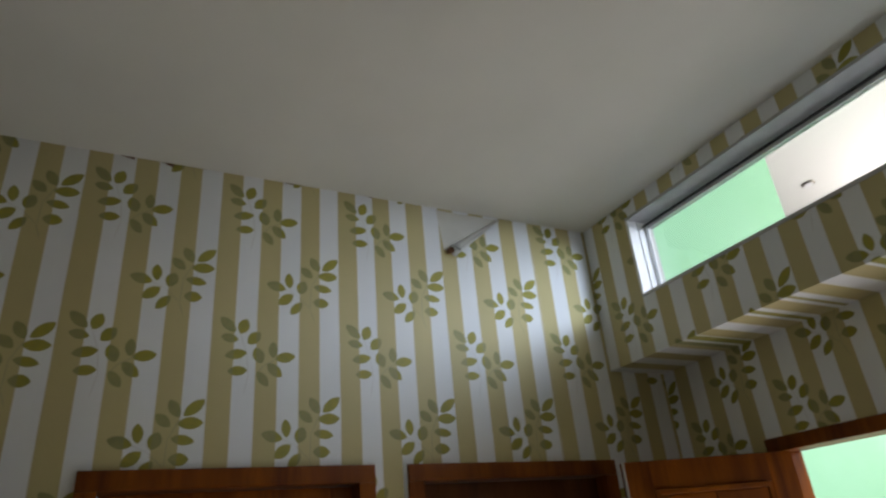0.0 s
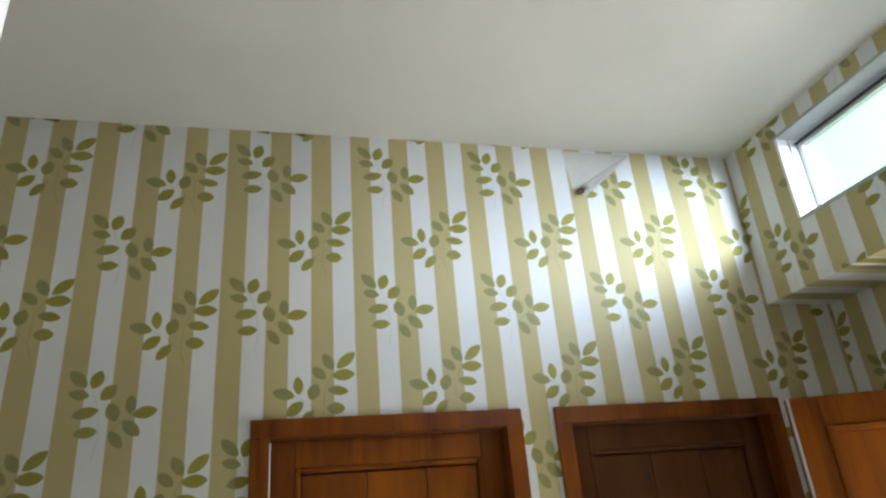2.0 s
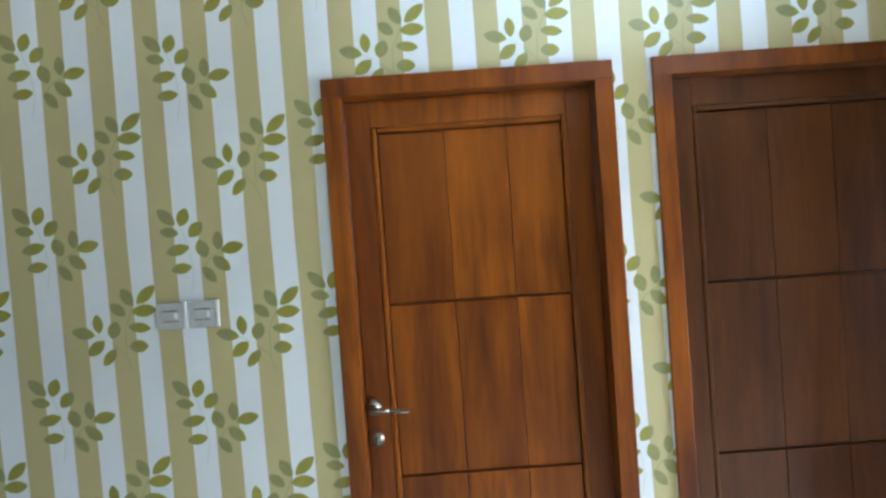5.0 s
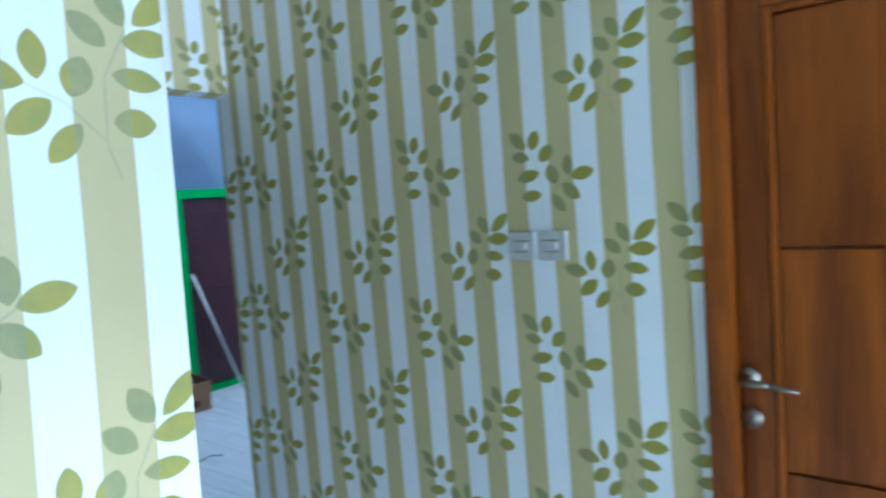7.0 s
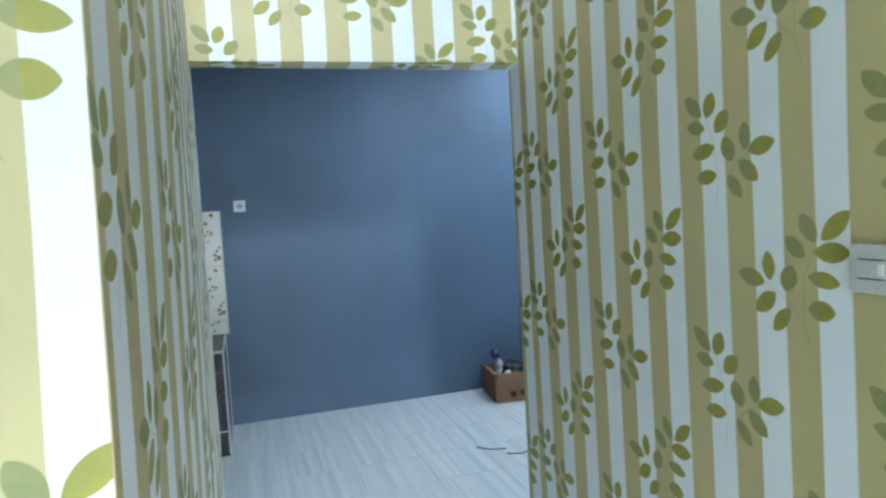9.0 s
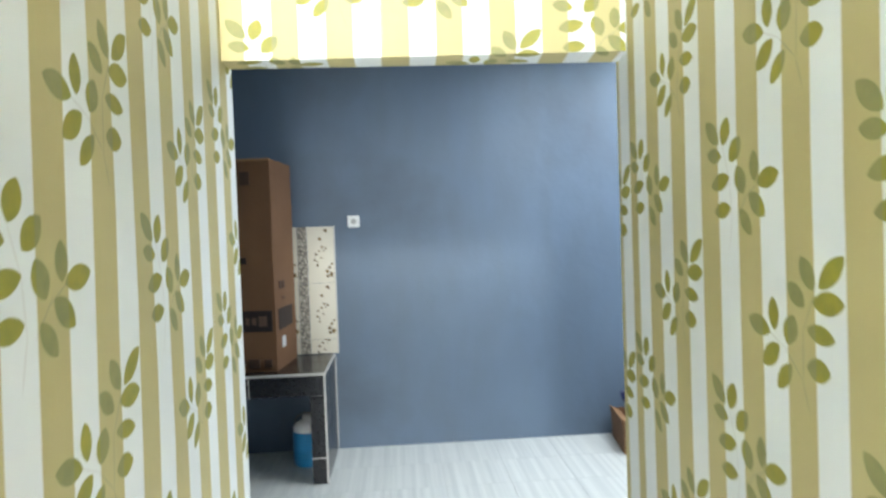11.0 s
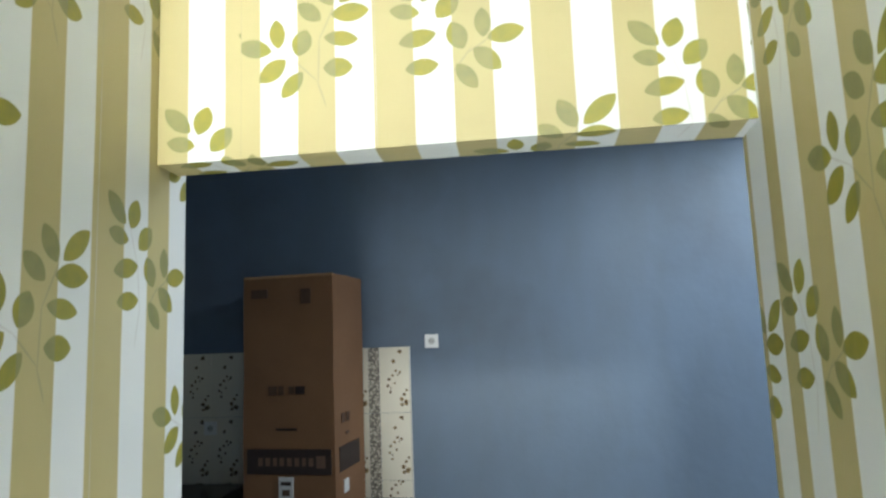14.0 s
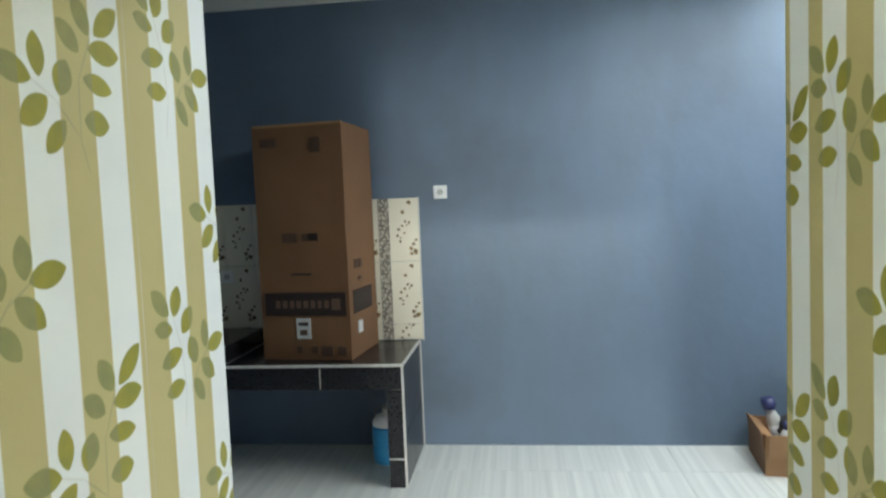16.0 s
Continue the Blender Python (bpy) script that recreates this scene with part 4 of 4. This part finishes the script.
cable("wire_scrap", [(-3.50, 0.37, 0.003), (-3.42, 0.44, 0.003), (-3.40, 0.53, 0.003)], "short dark wire scrap lying on the floor")
cable("wire_scrap", [(-3.32, 0.50, 0.003), (-3.28, 0.58, 0.004), (-3.31, 0.65, 0.003), (-3.24, 0.70, 0.003)], "short dark wire scrap lying on the floor")

# ---- wall tiles behind the counter, then floor tiles ----
col, y = 0, -1.096
shared = {}


def wall_tile(y0, y1, z0, z1, material, parent):
    key = (round(y1 - y0, 3), round(z1 - z0, 3), material.name)
    if key not in shared:
        shared[key] = mesh_of("tile", boxes((0, 0.009, -(y1 - y0) / 2 + 0.001, (y1 - y0) / 2 - 0.001, -(z1 - z0) / 2 + 0.001, (z1 - z0) / 2 - 0.001), bevel=0.001), material)
    ob = new("tile", shared[key])
    ob.parent = parent
    ob.matrix_basis = pose(XK + 0.0025, (y0 + y1) / 2, (z0 + z1) / 2)


while y > -2.6:
    width, m = ((0.192, FLOWER), (0.070, PEBBLE), (0.192, FLOWER), (0.192, FLOWER))[col % 4]
    for z0, z1 in ((1.204, 1.608), (0.800, 1.204), (CT_Z + 0.003, 0.800)):
        wall_tile(y - width, y, z0, z1, m, kit_far)
    y -= width
    col += 1
edge = part("tile_trim", boxes((XK + 0.001, XK + 0.0125, -1.096, -1.090, CT_Z, 1.611)), TRIM, kit_far)

side = 0.40
tile_mesh = mesh_of("tile", boxes((-side / 2 + 0.0008, side / 2 - 0.0008, -side / 2 + 0.0008, side / 2 - 0.0008, -0.008, 0.0), bevel=0.0012), TILE)
cut = []
for i in range(20):
    for j in range(18):
        cx, cy = XK + 0.2 + i * side, -2.6 + j * side
        if cx > 2.2 or cy > 2.4 or (cx > -1.7 and cy > 0.1):
            continue
        if i < 12:
            ob = new("tile", tile_mesh)
            ob.parent = floor
            ob.matrix_basis = pose(cx, cy, 0)
        else:
            cut.append((cx - 0.1985, cx + 0.1985, cy - 0.1985, cy + 0.1985, -0.008, 0.0))
for j in range(4):
    for i in range(11, 18):
        cut.append((XK + i * side + 0.0015, XK + i * side + 0.3985, -4.4 + j * side + 0.0015, -4.4 + j * side + 0.3985, -0.008, 0.0))
rest = part("tile_field", boxes(*cut), TILE, floor)
rest["kind"] = "stuff"
